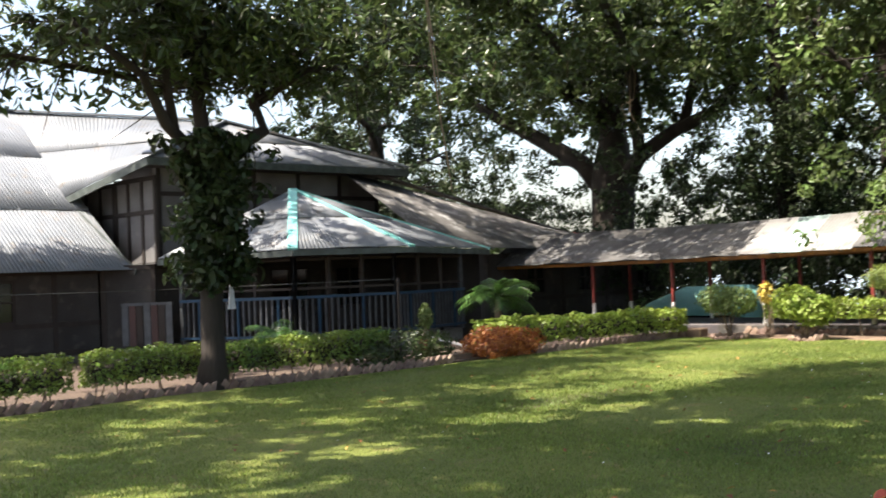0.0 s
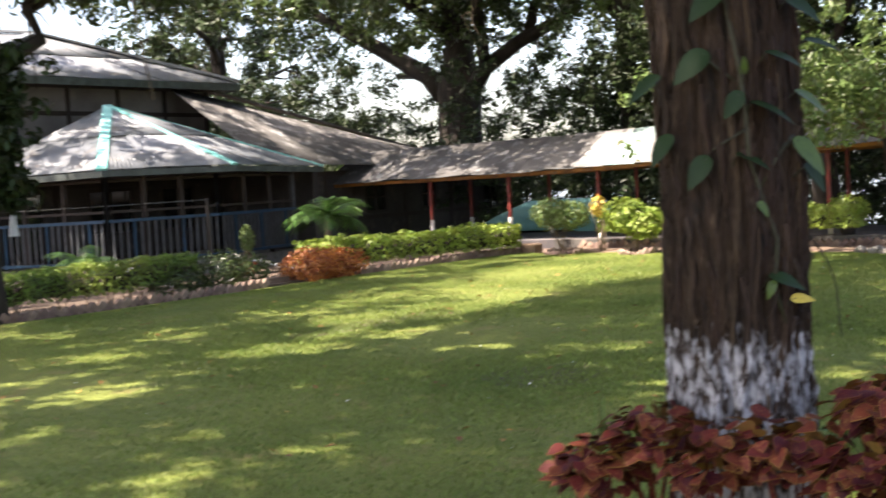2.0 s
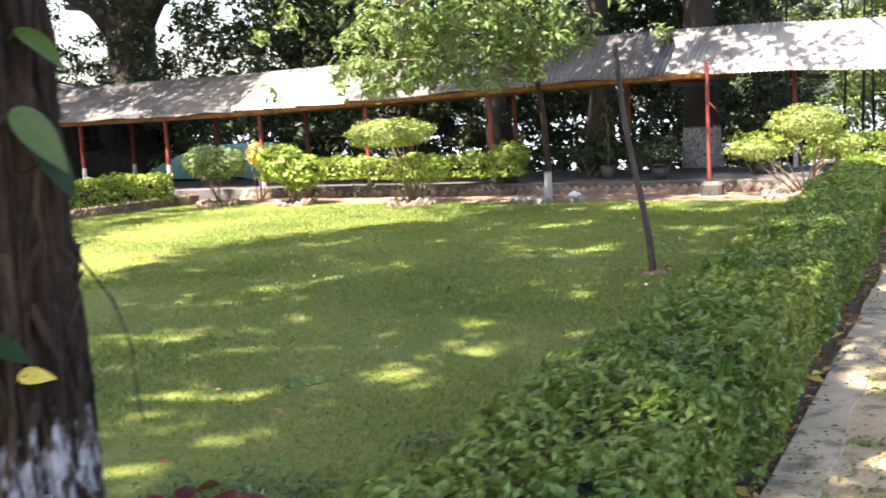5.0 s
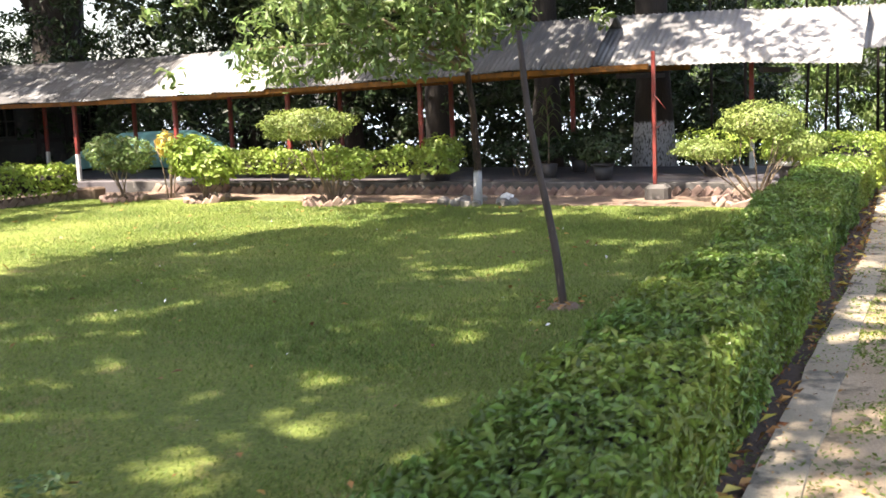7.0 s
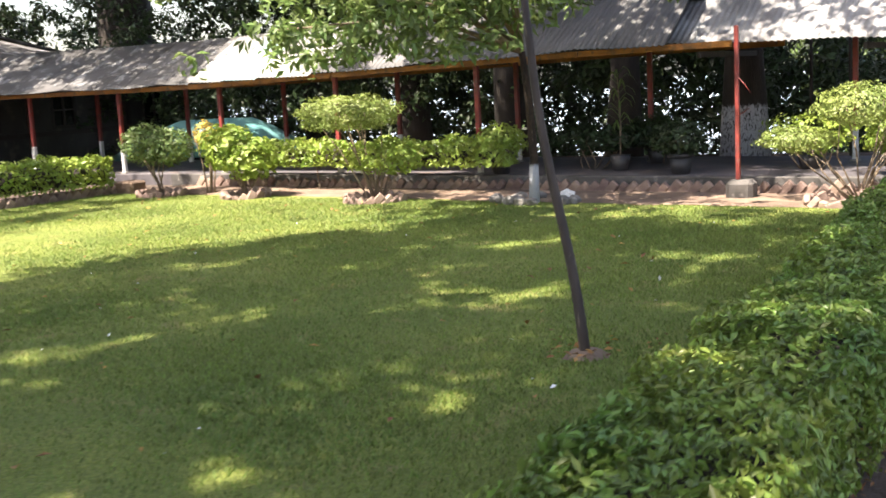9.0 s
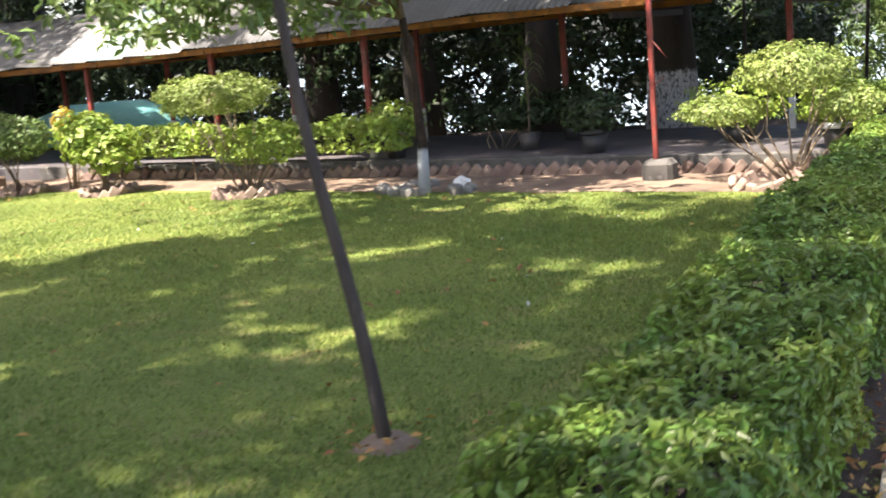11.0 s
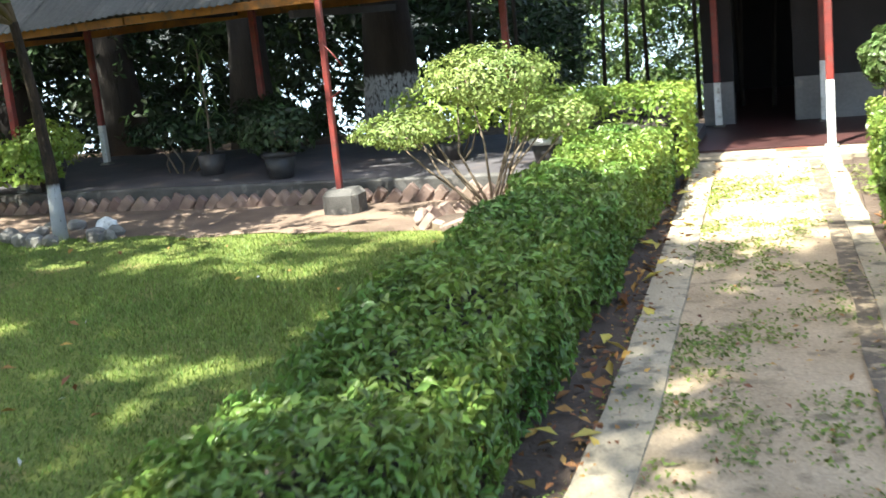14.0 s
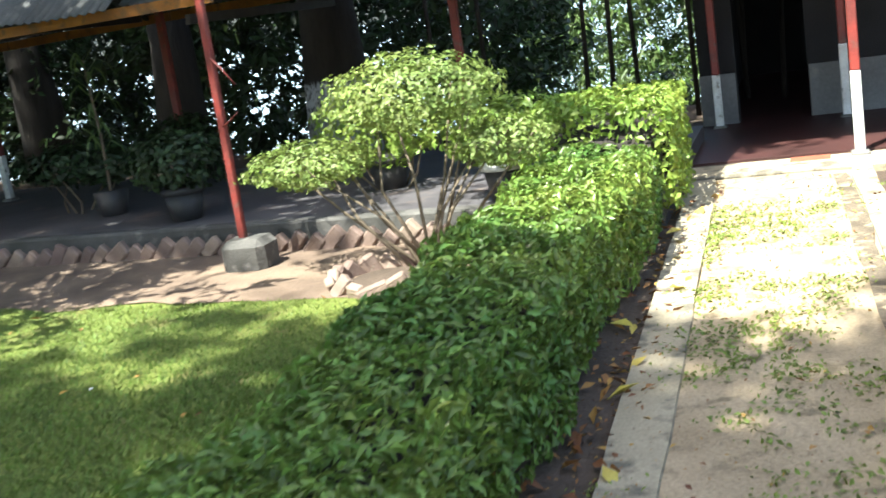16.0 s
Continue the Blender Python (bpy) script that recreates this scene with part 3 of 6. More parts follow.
for x0, x1, zz in ((-5.0, -2.5, 0.04), (-2.5, -0.8, -0.02)):
    roof_plane(walk_roof, skewed(x0, 24.6, 1.93 + zz), skewed(x1, 24.6, 1.86 + zz), skewed(x0, 26.2, 2.76 + zz), skewed(x1, 26.2, 2.72 + zz), WALK_SHEET, rng, sag=0.02, jitter=0.02)
    roof_plane(walk_roof, skewed(x0, 27.9, 2.3), skewed(x1, 27.9, 2.3), skewed(x0, 26.2, 2.74 + zz), skewed(x1, 26.2, 2.70 + zz), WALK_SHEET, rng)
roof_plane(walk_roof, (-1.4, 25.95, 2.05), (9.0, 25.95, 2.05), (-1.4, 27.3, 2.75), (9.0, 27.3, 2.75), WALK_SHEET, rng)
roof_plane(walk_roof, (-1.4, 28.4, 2.68), (9.0, 28.4, 2.68), (-1.4, 27.3, 2.73), (9.0, 27.3, 2.73), WALK_SHEET, rng)
for i in range(8):
    x0, x1 = -21.3 + i * 2.2, -21.3 + (i + 1) * 2.2 - 0.02
    part("eave_board", Shape().beam(skewed(x0, 23.95, eave_z(x0) - 0.065), skewed(x1, 23.95, eave_z(x1) - 0.065), 0.03, 0.08), YELLOW, walk_roof, "faded yellow eave board")
    part("eave_board", Shape().beam(skewed(x0, 26.9, eave_z(x0) - 0.06), skewed(x1, 26.9, eave_z(x1) - 0.06), 0.03, 0.09), YELLOW, walk_roof)
for i in range(7):
    x = -20 + i * 2.3
    part("rafter", Shape().beam(skewed(x, 23.95, eave_z(x) - 0.05), skewed(x, 25.4, ridge_z(x) - 0.14), 0.05, 0.08), TIMBER, walk_roof)
    part("rafter", Shape().beam(skewed(x, 26.95, eave_z(x) - 0.05), skewed(x, 25.4, ridge_z(x) - 0.14), 0.05, 0.08), TIMBER, walk_roof)
    part("tie_beam", Shape().beam(skewed(x, 24.2, eave_z(x) - 0.03), skewed(x, 26.75, eave_z(x) - 0.03), 0.05, 0.08), TIMBER, walk_roof)
for x in (-4.4, -2.2):
    part("tie_beam", Shape().beam(skewed(x, 24.7, 1.8), skewed(x, 27.8, 1.8), 0.05, 0.08), TIMBER, walk_roof)

# ---- house ----
house = thing("house", "old single-storey hill bungalow with limewashed timber-framed walls and tin roofs", "house", at=(-25, 18, 0))
house.location, house.scale = (-0.007, -0.168, -0.112), (1.07, 1.07, 1.07)
rng = np.random.default_rng(11)


def lattice(m, xs, zs, solid, y0, y1):
    """A flat slab in cells, with the cells left out that are not solid: one joined mesh."""
    sh, nx, nz = Shape(), len(xs), len(zs)
    for y in (y0, y1):
        for z in zs:
            for x in xs:
                sh.v.append(m @ Vector((x, y, z)))
    k = nx * nz
    on = lambda i, j: 0 <= i < nx - 1 and 0 <= j < nz - 1 and solid((xs[i] + xs[i + 1]) / 2, (zs[j] + zs[j + 1]) / 2)
    for i in range(nx - 1):
        for j in range(nz - 1):
            if not on(i, j):
                continue
            a, b, c, d = j * nx + i, j * nx + i + 1, (j + 1) * nx + i + 1, (j + 1) * nx + i
            sh.f += [(a, b, c, d), (d + k, c + k, b + k, a + k)]
            for (p, q), other in (((b, a), on(i, j - 1)), ((c, b), on(i + 1, j)), ((d, c), on(i, j + 1)), ((a, d), on(i - 1, j))):
                if not other:
                    sh.f.append((p, q, q + k, p + k))
    return sh


def framed_wall(a, b, z0, z1, openings=(), bay=1.15, rail=None, thick=0.14, paint=None):
    """A limewashed wall from a to b with dark timber framing; openings: (from, to, sill, head) in metres along it, glazed."""
    a, b = Vector((*a, 0)), Vector((*b, 0))
    ln, way = (b - a).length, (b - a).normalized()
    m = Matrix.Translation(a) @ Matrix(((way.x, -way.y, 0, 0), (way.y, way.x, 0, 0), (0, 0, 1, 0), (0, 0, 0, 1)))
    cuts = sorted(openings)
    hole = lambda x, z: any(o0 < x < o1 and s0 < z < s1 for o0, o1, s0, s1 in cuts)
    xs = sorted({0.0, ln, *[v for c in cuts for v in c[:2]]})
    zs = sorted({z0, z1, *[v for c in cuts for v in c[2:]]})
    part("wall", lattice(m, xs, zs, lambda x, z: not hole(x, z), 0, thick), paint or LIME, house)
    k = max(1, round(ln / bay))
    posts = [min(max(ln * i / k, 0.05), ln - 0.05) for i in range(k + 1)]
    posts = [x for x in posts if not any(o0 - 0.06 < x < o1 + 0.06 for o0, o1, *_ in cuts)]
    rails = ([rail] if rail else []) + [z1 - 0.06, z0 + 0.06]
    fx = sorted({0.0, ln, *[x + d for x in posts for d in (-0.05, 0.05)], *[v for c in cuts for v in c[:2]]})
    fz = sorted({z0, z1, *[z + d for z in rails for d in (-0.05, 0.05)], *[v for c in cuts for v in c[2:]]})
    beam = lambda x, z: not hole(x, z) and (any(abs(x - q) < 0.05 for q in posts) or any(abs(z - q) < 0.05 for q in rails))
    part("timber_frame", lattice(m, fx, fz, beam, -0.03, -0.003), TIMBER, house, "dark timber framing")
    for o0, o1, s0, s1 in cuts:
        xm, zm = (o0 + o1) / 2, (s0 + s1) / 2
        wx, wz = [o0, o0 + 0.06, xm - 0.025, xm + 0.025, o1 - 0.06, o1], [s0, s0 + 0.06, zm - 0.02, zm + 0.02, s1 - 0.06, s1]
        bars = lambda x, z: not (wx[1] < x < wx[2] or wx[3] < x < wx[4]) or not (wz[1] < z < wz[2] or wz[3] < z < wz[4])
        win = part("window", lattice(m, wx, wz, bars, -0.02, 0.045), TIMBER, house)
        for x0, x1 in ((wx[1], wx[2]), (wx[3], wx[4])):
            part("pane", Shape().box(x0, x1, 0.02, 0.03, s0 + 0.03, s1 - 0.03, m), GLASS, win, "dark glass pane")
    return m


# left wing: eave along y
framed_wall((-22.6, 3.0), (-22.6, 14.5), 0.25, 2.05, [(1.0, 2.0, 0.95, 1.85), (3.6, 4.6, 0.95, 1.85), (6.0, 7.0, 0.95, 1.85), (8.6, 9.5, 0.95, 1.85)], rail=0.9, paint=SHADED_WALL)
framed_wall((-22.6, 14.5), (-26.3, 14.5), 0.25, 2.05, paint=SHADED_WALL)
part("gable", Shape().add([(-22.6, 14.5, 2.05), (-26.3, 14.5, 2.05), (-26.3, 14.5, 4.1), (-22.6, 14.38, 2.05), (-26.3, 14.38, 2.05), (-26.3, 14.38, 4.1)], [(0, 1, 2), (3, 5, 4), (0, 2, 5, 3), (1, 4, 5, 2), (0, 3, 4, 1)]), LIME, house)
VERGE, TOP, TOP2 = (-25.08, 14.93, 3.78), (-29.7, 15.95, 6.43), (-29.7, 2.5, 6.43)
wing_roof = part("wing_roof", Shape().beam((-29.7, 2.5, 6.5), (-29.7, 15.9, 6.5), 0.3, 0.04), SHEET, house, "bright galvanised wing roof")
roof_plane(wing_roof, (-22.05, 14.9, 2.0), (-22.05, 2.5, 2.0), TOP, TOP2, SHEET, rng, tiers=3)
roof_plane(wing_roof, (-22.05, 2.5, 2.0), (-37.3, 2.5, 2.0), TOP2, tuple(np.array(TOP2) + (-0.03, 0, 0)), SHEET, rng, width=1.6)
roof_plane(wing_roof, (-37.3, 2.5, 2.0), (-37.3, 23.0, 2.0), TOP2, TOP, SHEET, rng, width=2.0)
part("bargeboard", Shape().beam((-22.0, 14.93, 1.93), (-25.08, 14.95, 3.7), 0.03, 0.14), FASCIA, house)

# main block: clerestory wall and hip roof
K = [(-21.8, 15.2, 4.43), (-21.8, 23.0, 4.43), (-34.0, 23.0, 4.43), (-34.0, 15.2, 4.43)]
R0, R1 = (-24.6, 19.1, 5.75), TOP
framed_wall((-22.5, 15.8), (-22.5, 22.5), 1.8, 4.4, bay=1.25, rail=3.7)
framed_wall((-24.3, 15.8), (-22.5, 15.8), 0.0, 4.12, bay=0.6, rail=3.3)
framed_wall((-27.0, 15.8), (-24.3, 15.8), 0.0, 4.08, bay=0.7, rail=3.3)
framed_wall((-33.5, 15.85), (-27.0, 15.85), 0.0, 3.6, bay=1.25, paint=SHADED_WALL)
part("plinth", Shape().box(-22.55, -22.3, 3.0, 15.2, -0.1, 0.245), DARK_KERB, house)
framed_wall((-22.55, 14.4), (-21.75, 15.25), 0.2, 2.1, paint=SHADED_WALL)
framed_wall((-33.5, 22.5), (-33.5, 3.0), 0.0, 4.2)
framed_wall((-22.5, 22.5), (-33.5, 22.5), 0.2, 4.4, bay=1.25)
main_roof = part("main_roof", Shape().beam((K[0][0], K[0][1], 4.50), (R0[0], R0[1], R0[2] + 0.07), 0.28, 0.05).beam((K[1][0], K[1][1], 4.50), (R0[0], R0[1], R0[2] + 0.07), 0.28, 0.05).beam((R0[0], R0[1], R0[2] + 0.07), (R1[0], R1[1], R1[2] + 0.07), 0.28, 0.05), SHEET, house, "large pale galvanised hip roof")
roof_plane(main_roof, K[0], K[1], R0, tuple(np.array(R0) + (0, 0.03, 0)), SHEET, rng, tiers=2)
roof_plane(main_roof, VERGE, K[0], TOP, R0, SHEET, rng, tiers=2)
roof_plane(main_roof, K[1], K[2], R0, R1, SHEET, rng)
fs = Shape()
for a, b in ((K[0], K[1]), (K[0], VERGE), (K[1], K[2])):
    fs.beam((a[0], a[1], a[2] - 0.09), (b[0], b[1], b[2] - 0.09), 0.04, 0.16)
part("fascia", fs, FASCIA, house, "dark fascia boards")
part("soffit", Shape().box(-22.5, -21.9, 15.3, 22.9, 4.27, 4.30), TIMBER, house)
# porch: a many-sided bay under a teal-ridged roof
A, B, C, D, P = (-21.4, 15.1, 2.2), (-18.3, 16.3, 2.26), (-17.5, 18.9, 2.26), (-18.4, 22.3, 2.2), (-20.9, 18.4, 3.7)
porch_roof = part("porch_roof", Shape().beam(B, (P[0], P[1], P[2] + 0.03), 0.2, 0.05).beam(C, (P[0], P[1], P[2] + 0.03), 0.16, 0.05).beam(D, (P[0], P[1], P[2] + 0.03), 0.14, 0.05), TEAL, house, "teal-painted ridge caps")
for a, b in ((A, B), (B, C), (C, D)):
    roof_plane(porch_roof, a, b, P, tuple(np.array(P) + (0.01, 0.02, 0)), SHEET, rng, tiers=2)
    part("fascia", Shape().beam(tuple(np.array(a) - (0, 0, 0.08)), tuple(np.array(b) - (0, 0, 0.08)), 0.03, 0.12), FASCIA, house)
part("porch_ceiling", Shape().add([(p[0], p[1], 2.1) for p in (A, B, C, D)] + [(-22.4, 22.3, 2.1), (-22.4, 15.1, 2.1)] + [(p[0], p[1], 2.13) for p in (A, B, C, D)] + [(-22.4, 22.3, 2.13), (-22.4, 15.1, 2.13)], [(0, 1, 2, 3, 4, 5), (11, 10, 9, 8, 7, 6)]), TIMBER, house)
inner = [tuple(np.array(p[:2]) + (np.array(P[:2]) - np.array(p[:2])) * 0.16) for p in (A, B, C, D)]
fl = [(x, y) for x, y in inner] + [(-22.4, inner[3][1]), (-22.4, inner[0][1])]
part("porch_floor", Shape().add([(x, y, 0.35) for x, y in fl] + [(x, y, -0.05) for x, y in fl], [tuple(range(6)), *[(i, i + 6, (i + 1) % 6 + 6, (i + 1) % 6) for i in range(6)]]), KERBSTONE, house)
for a, b in zip(inner, inner[1:]):
    a, b = Vector((*a, 0)), Vector((*b, 0))
    ln = (b - a).length
    k = max(2, round(ln / 0.85))
    for i in range(k + 1):
        p = a.lerp(b, i / k)
        part("porch_post", Shape().box(p.x - 0.045, p.x + 0.045, p.y - 0.045, p.y + 0.045, 0.35, 2.14, None, 0.008), TIMBER if i % k else GREYRAIL, house)
    way = (b - a).normalized()
    off = Vector((way.y, -way.x, 0)) * 0.09
    part("rail", Shape().beam(a + off + Vector((0, 0, 1.27)), b + off + Vector((0, 0, 1.27)), 0.05, 0.06).beam(a + off + Vector((0, 0, 0.47)), b + off + Vector((0, 0, 0.47)), 0.05, 0.05), BLUE, house, "blue-painted veranda rail")
    nb = round(ln / 0.14)
    for i in range(nb):
        p = a.lerp(b, (i + 0.5) / nb) + off
        big = i % 7 == 3
        part("baluster", Shape().box(p.x - (0.03 if big else 0.02), p.x + (0.03 if big else 0.02), p.y - 0.015, p.y + 0.015, 0.42, 1.26), BLUE if big else GREYRAIL, house)
    glz = Shape()
    for z in (1.45, 2.05):
        glz.beam(a + Vector((0, 0, z)), b + Vector((0, 0, z)), 0.05, 0.05)
    part("transom", glz, TIMBER, house)
framed_wall((-21.9, 15.2), (-21.9, 22.4), 0.35, 2.1, [(1.2, 2.1, 0.4, 1.95), (3.2, 4.4, 0.9, 1.95), (5.2, 6.2, 0.9, 1.95)], paint=SHADED_WALL)

framed_wall((-18.75, 22.45), (-22.3, 22.45), 0.0, 2.2, bay=0.45, paint=SHADED_WALL)
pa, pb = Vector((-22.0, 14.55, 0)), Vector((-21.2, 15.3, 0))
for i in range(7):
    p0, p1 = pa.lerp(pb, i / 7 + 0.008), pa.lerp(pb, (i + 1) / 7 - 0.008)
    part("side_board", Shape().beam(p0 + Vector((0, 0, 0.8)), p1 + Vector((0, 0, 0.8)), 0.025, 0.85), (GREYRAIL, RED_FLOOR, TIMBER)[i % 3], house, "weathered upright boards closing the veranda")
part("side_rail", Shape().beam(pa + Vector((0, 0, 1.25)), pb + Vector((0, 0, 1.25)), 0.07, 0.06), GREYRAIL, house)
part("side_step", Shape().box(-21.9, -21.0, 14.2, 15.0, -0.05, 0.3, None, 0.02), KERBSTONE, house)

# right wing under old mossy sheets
framed_wall((-19.6, 22.6), (-19.6, 31.5), 0.1, 2.1, [(2.4, 3.2, 1.0, 1.8), (4.6, 5.3, 1.0, 1.8), (7.4, 8.2, 0.2, 1.9)], bay=1.0, rail=0.9, paint=SHADED_WALL)
old_roof = part("old_roof", Shape().beam((-22.2, 22.4, 4.27), (-22.2, 30.2, 2.75), 0.22, 0.05), OLD_SHADED_SHEET, house, "mossy weathered corrugated roof")
roof_plane(old_roof, (-18.8, 21.0, 2.28), (-18.8, 30.6, 2.05), (-22.2, 21.0, 4.36), (-22.2, 30.2, 2.72), OLD_SHADED_SHEET, rng)
part("bargeboard", Shape().beam((-22.2, 30.3, 2.7), (-18.7, 30.7, 2.0), 0.04, 0.14), FASCIA, house)


# ---- near tree with whitewashed foot ----
near_tree = thing("tree", "stout rough-barked tree with whitewashed foot and creeper leaves", "tree")
rng = np.random.default_rng(21)
TX, TY, TR = -1.80, 7.74, 0.252
seg = 150


def bark_r(z, a):
    r = TR * (1 + 0.22 * math.exp(-z / 0.22) + 0.03 * math.sin(3 * a + z) + 0.03 * math.sin(5 * a - 0.6 * z))
    c, d = math.cos(a), math.sin(a)
    r += 0.022 * noise.noise(Vector((c * 4, d * 4, z * 0.8)))
    r += 0.078 * (0.3 - abs(noise.noise(Vector((c * 8 + 0.3 * math.sin(z * 2.6), d * 8, z * 1.5 + 3)))))
    r += 0.034 * (0.25 - abs(noise.noise(Vector((c * 21 + 0.4 * math.sin(z * 5), d * 21 + z * 0.5, z * 4.2)))))
    return r


def trunk_band(z0, z1, rows):
    s = Shape()
    for j in range(rows + 1):
        z = z0 + (z1 - z0) * j / rows
        for i in range(seg):
            a = 2 * math.pi * i / seg
            r = bark_r(z, a)
            s.v.append((TX + math.cos(a) * r - 0.004 * z, TY + math.sin(a) * r, z))
    s.f = [(j * seg + i, j * seg + (i + 1) % seg, (j + 1) * seg + (i + 1) % seg, (j + 1) * seg + i) for j in range(rows) for i in range(seg)]
    return s


part("trunk", trunk_band(-0.05, 7.5, 420), LIMED_BARK, near_tree, smooth=True)

# ---- pole ----
pole = thing("bamboo_pole", "leaning dark bamboo pole stuck in the lawn", "pole")
pa, pb = Vector((-2.29, 15.96, -0.1)), Vector((-2.56, 15.84, 2.1))
part("cane", Shape().tube([pa.lerp(pb, i / 10) + Vector((0.02 * math.sin(i * 0.7), 0, 0)) for i in range(11)], [0.034 - 0.0012 * i for i in range(11)], 10), BAMBOO, pole, smooth=True)

# ---- path hedge ----
def hedge(name, label, x0, x1, y0, y1, h, leaf_mat, seed, per, size, wave=0.05, skirt=0.12, lean=0.0, off=None, slim=0.55):
    """A clipped hedge; lean: its sideways run for each metre along y; off: its line by askew()."""
    rng = np.random.default_rng(seed)
    t = thing(name, label, "hedge")
    lx, ly = x1 - x0, y1 - y0
    count = int(per * (lx * ly + 2 * h * (lx + ly)))
    w = np.array([lx * ly, h * ly, h * ly, h * lx, h * lx])
    side = rng.choice(5, count, p=w / w.sum())
    u, q = rng.random(count), rng.random(count)
    deep = rng.random(count) ** 2 * 0.12
    x = np.where(side == 0, x0 + lx * u, np.where(side == 1, x0 + deep, np.where(side == 2, x1 - deep, x0 + lx * u)))
    y = np.where(side <= 2, y0 + ly * q, np.where(side == 3, y0 + deep, y1 - deep))
    z = np.where(side == 0, h - deep, h * (skirt + (1 - skirt) * np.where(side <= 2, u, q)))
    bump = np.array([noise.noise(Vector((a * 1.6, b * 1.6, seed))) + 0.6 * noise.noise(Vector((a * 5, b * 5, c * 5 + seed))) for a, b, c in zip(x, y, z)])
    nr = np.zeros((count, 3))
    for k, d in enumerate(((0, 0, 1), (-1, 0, 0.3), (1, 0, 0.3), (0, -1, 0.3), (0, 1, 0.3))):
        nr[side == k] = d
    p = np.stack([x, y, z], 1) + nr * (bump * wave)[:, None]
    edge = np.clip(np.minimum(x - x0, x1 - x) / 0.14, 0, 1)
    p[:, 2] -= (1 - edge) ** 2 * 0.06 * (side == 0)
    p[:, 0] += lean * (p[:, 1] - y0)
    if off:
        p[:, 1] += np.array([off(a) for a in p[:, 0]])
    nr = nr + rng.normal(size=nr.shape) * 0.7
    part("foliage", leaf_data("foliage", leaf_mat, p, nr, size * rng.uniform(0.6, 1.35, count), rng, slim=slim, fold=0.35), None, t)
    core = Shape()
    for i in range(max(2, int(ly / 0.3))):
        b = y0 + ly * (i + 0.5) / int(ly / 0.3)
        r = 0.5 * (h - 0.14 - skirt * h)
        core.tube([(x0 + 0.16, b, h - 0.16 - r), ((x0 + x1) / 2, b + rng.normal() * 0.03, h - 0.1 - r), (x1 - 0.16, b, h - 0.16 - r)], [r * 0.8, r, r * 0.8], 7, 0.1, rng)
    way = lambda v: (v[0] + lean * (v[1] - y0), v[1] + (off(v[0]) if off else 0.0), v[2])
    core.v = [way(v) for v in core.v]
    part("inner_twig", core, DARK_BARK, t, "dark inner twigs")
    st = Shape()
    for i in range(int(ly * 5)):
        a = Vector((rng.uniform(x0 + 0.12, x1 - 0.12), y0 + ly * rng.random(), -0.02))
        st.tube([a, a + Vector((rng.normal() * 0.06, rng.normal() * 0.06, 0.1 + skirt * h * 1.3))], [0.014, 0.009], 5)
    st.v = [way(v) for v in st.v]
    tagged(part("stem", st, TWIG, t), kind="stuff")
    return t

hedge("hedge", "low clipped green hedge beside the concrete path", -1.08, -0.35, 7.9, 24.6, 0.57, HEDGE_LEAF, 31, 2900, 0.054, wave=0.11, lean=-0.016, slim=0.42)
hedge("hedge", "taller bright hedge end beside the walkway", -1.55, -0.5, 24.3, 25.5, 0.84, YOUNG_LEAF, 37, 900, 0.06, wave=0.08)
hedge("hedge", "bushy yellow-green hedge behind the brick border", -16.0, -15.35, 19.0, 23.9, 0.66, YOUNG_LEAF, 33, 560, 0.085, wave=0.14, skirt=0.25, lean=0.28)
hedge("hedge", "clipped green hedge before the bungalow", -15.75, -15.2, 10.2, 16.0, 0.68, HEDGE_LEAF, 34, 820, 0.065, wave=0.12, skirt=0.28)
hedge("hedge", "clipped green hedge in shade before the bungalow", -15.75, -15.2, 4.0, 9.8, 0.64, HEDGE_LEAF, 39, 820, 0.065, wave=0.12, skirt=0.24)
hedge("hedge", "clipped sunlit hedge along the walkway", -12.7, -6.9, 23.42, 23.85, 0.76, YOUNG_LEAF, 35, 560, 0.08, wave=0.16, skirt=0.5, off=askew)
hedge("hedge", "green hedge on the path's sunny side", 0.95, 1.75, 19.6, 24.8, 0.64, HEDGE_LEAF, 36, 900, 0.06, wave=0.1)

setting("bed_soil", strip(-13.9, -0.65, 22.72, 23.97, -0.1, 0.016), PALE_SOIL, "strip of bare pale earth beside the walkway", "soil")
worn = Shape()
for i in range(25):
    x = -7.2 + i * 0.24
    worn.v += [(x, 22.5 + askew(x) + 0.2 * noise.noise(Vector((i * 0.4, 0, 3))), 0.009), (x, 22.9 + askew(x), 0.018)]
worn.f = [(2 * i, 2 * i + 2, 2 * i + 3, 2 * i + 1) for i in range(24)]
setting("worn_soil", worn, PALE_SOIL, "bare trodden earth at the lawn's worn edge", "soil")
setting("hedge_soil", Shape().box(-1.3, -0.28, 7.95, 23.2, -0.1, 0.016), SOIL, "dark leaf-strewn earth under the hedge", "soil")
setting("verge_soil", Shape().box(0.85, 2.3, -6, 25.6, -0.1, 0.012), SOIL, "dark leaf-strewn earth on the path's sunny side", "soil")
setting("tree_bed_soil", Shape().box(-2.3, -0.9, 7.15, 7.94, -0.1, 0.018), SOIL, "dark earth round the foot of the tree", "soil")
setting("border_soil", Shape().box(-16.6, -14.7, 2, 24.4, -0.1, 0.03), SOIL, "dark earth border before the bungalow", "soil")
setting("side_path", Shape().box(-18.4, -16.6, 2, 23.4, -0.1, 0.02), SOIL, "beaten earth walk before the bungalow", "path")

# ---- brick and stone edgings ----
brick_mesh = Shape().box(-0.055, 0.055, -0.035, 0.035, -0.1, 0.1, None, 0.012).data("brick", BRICK)


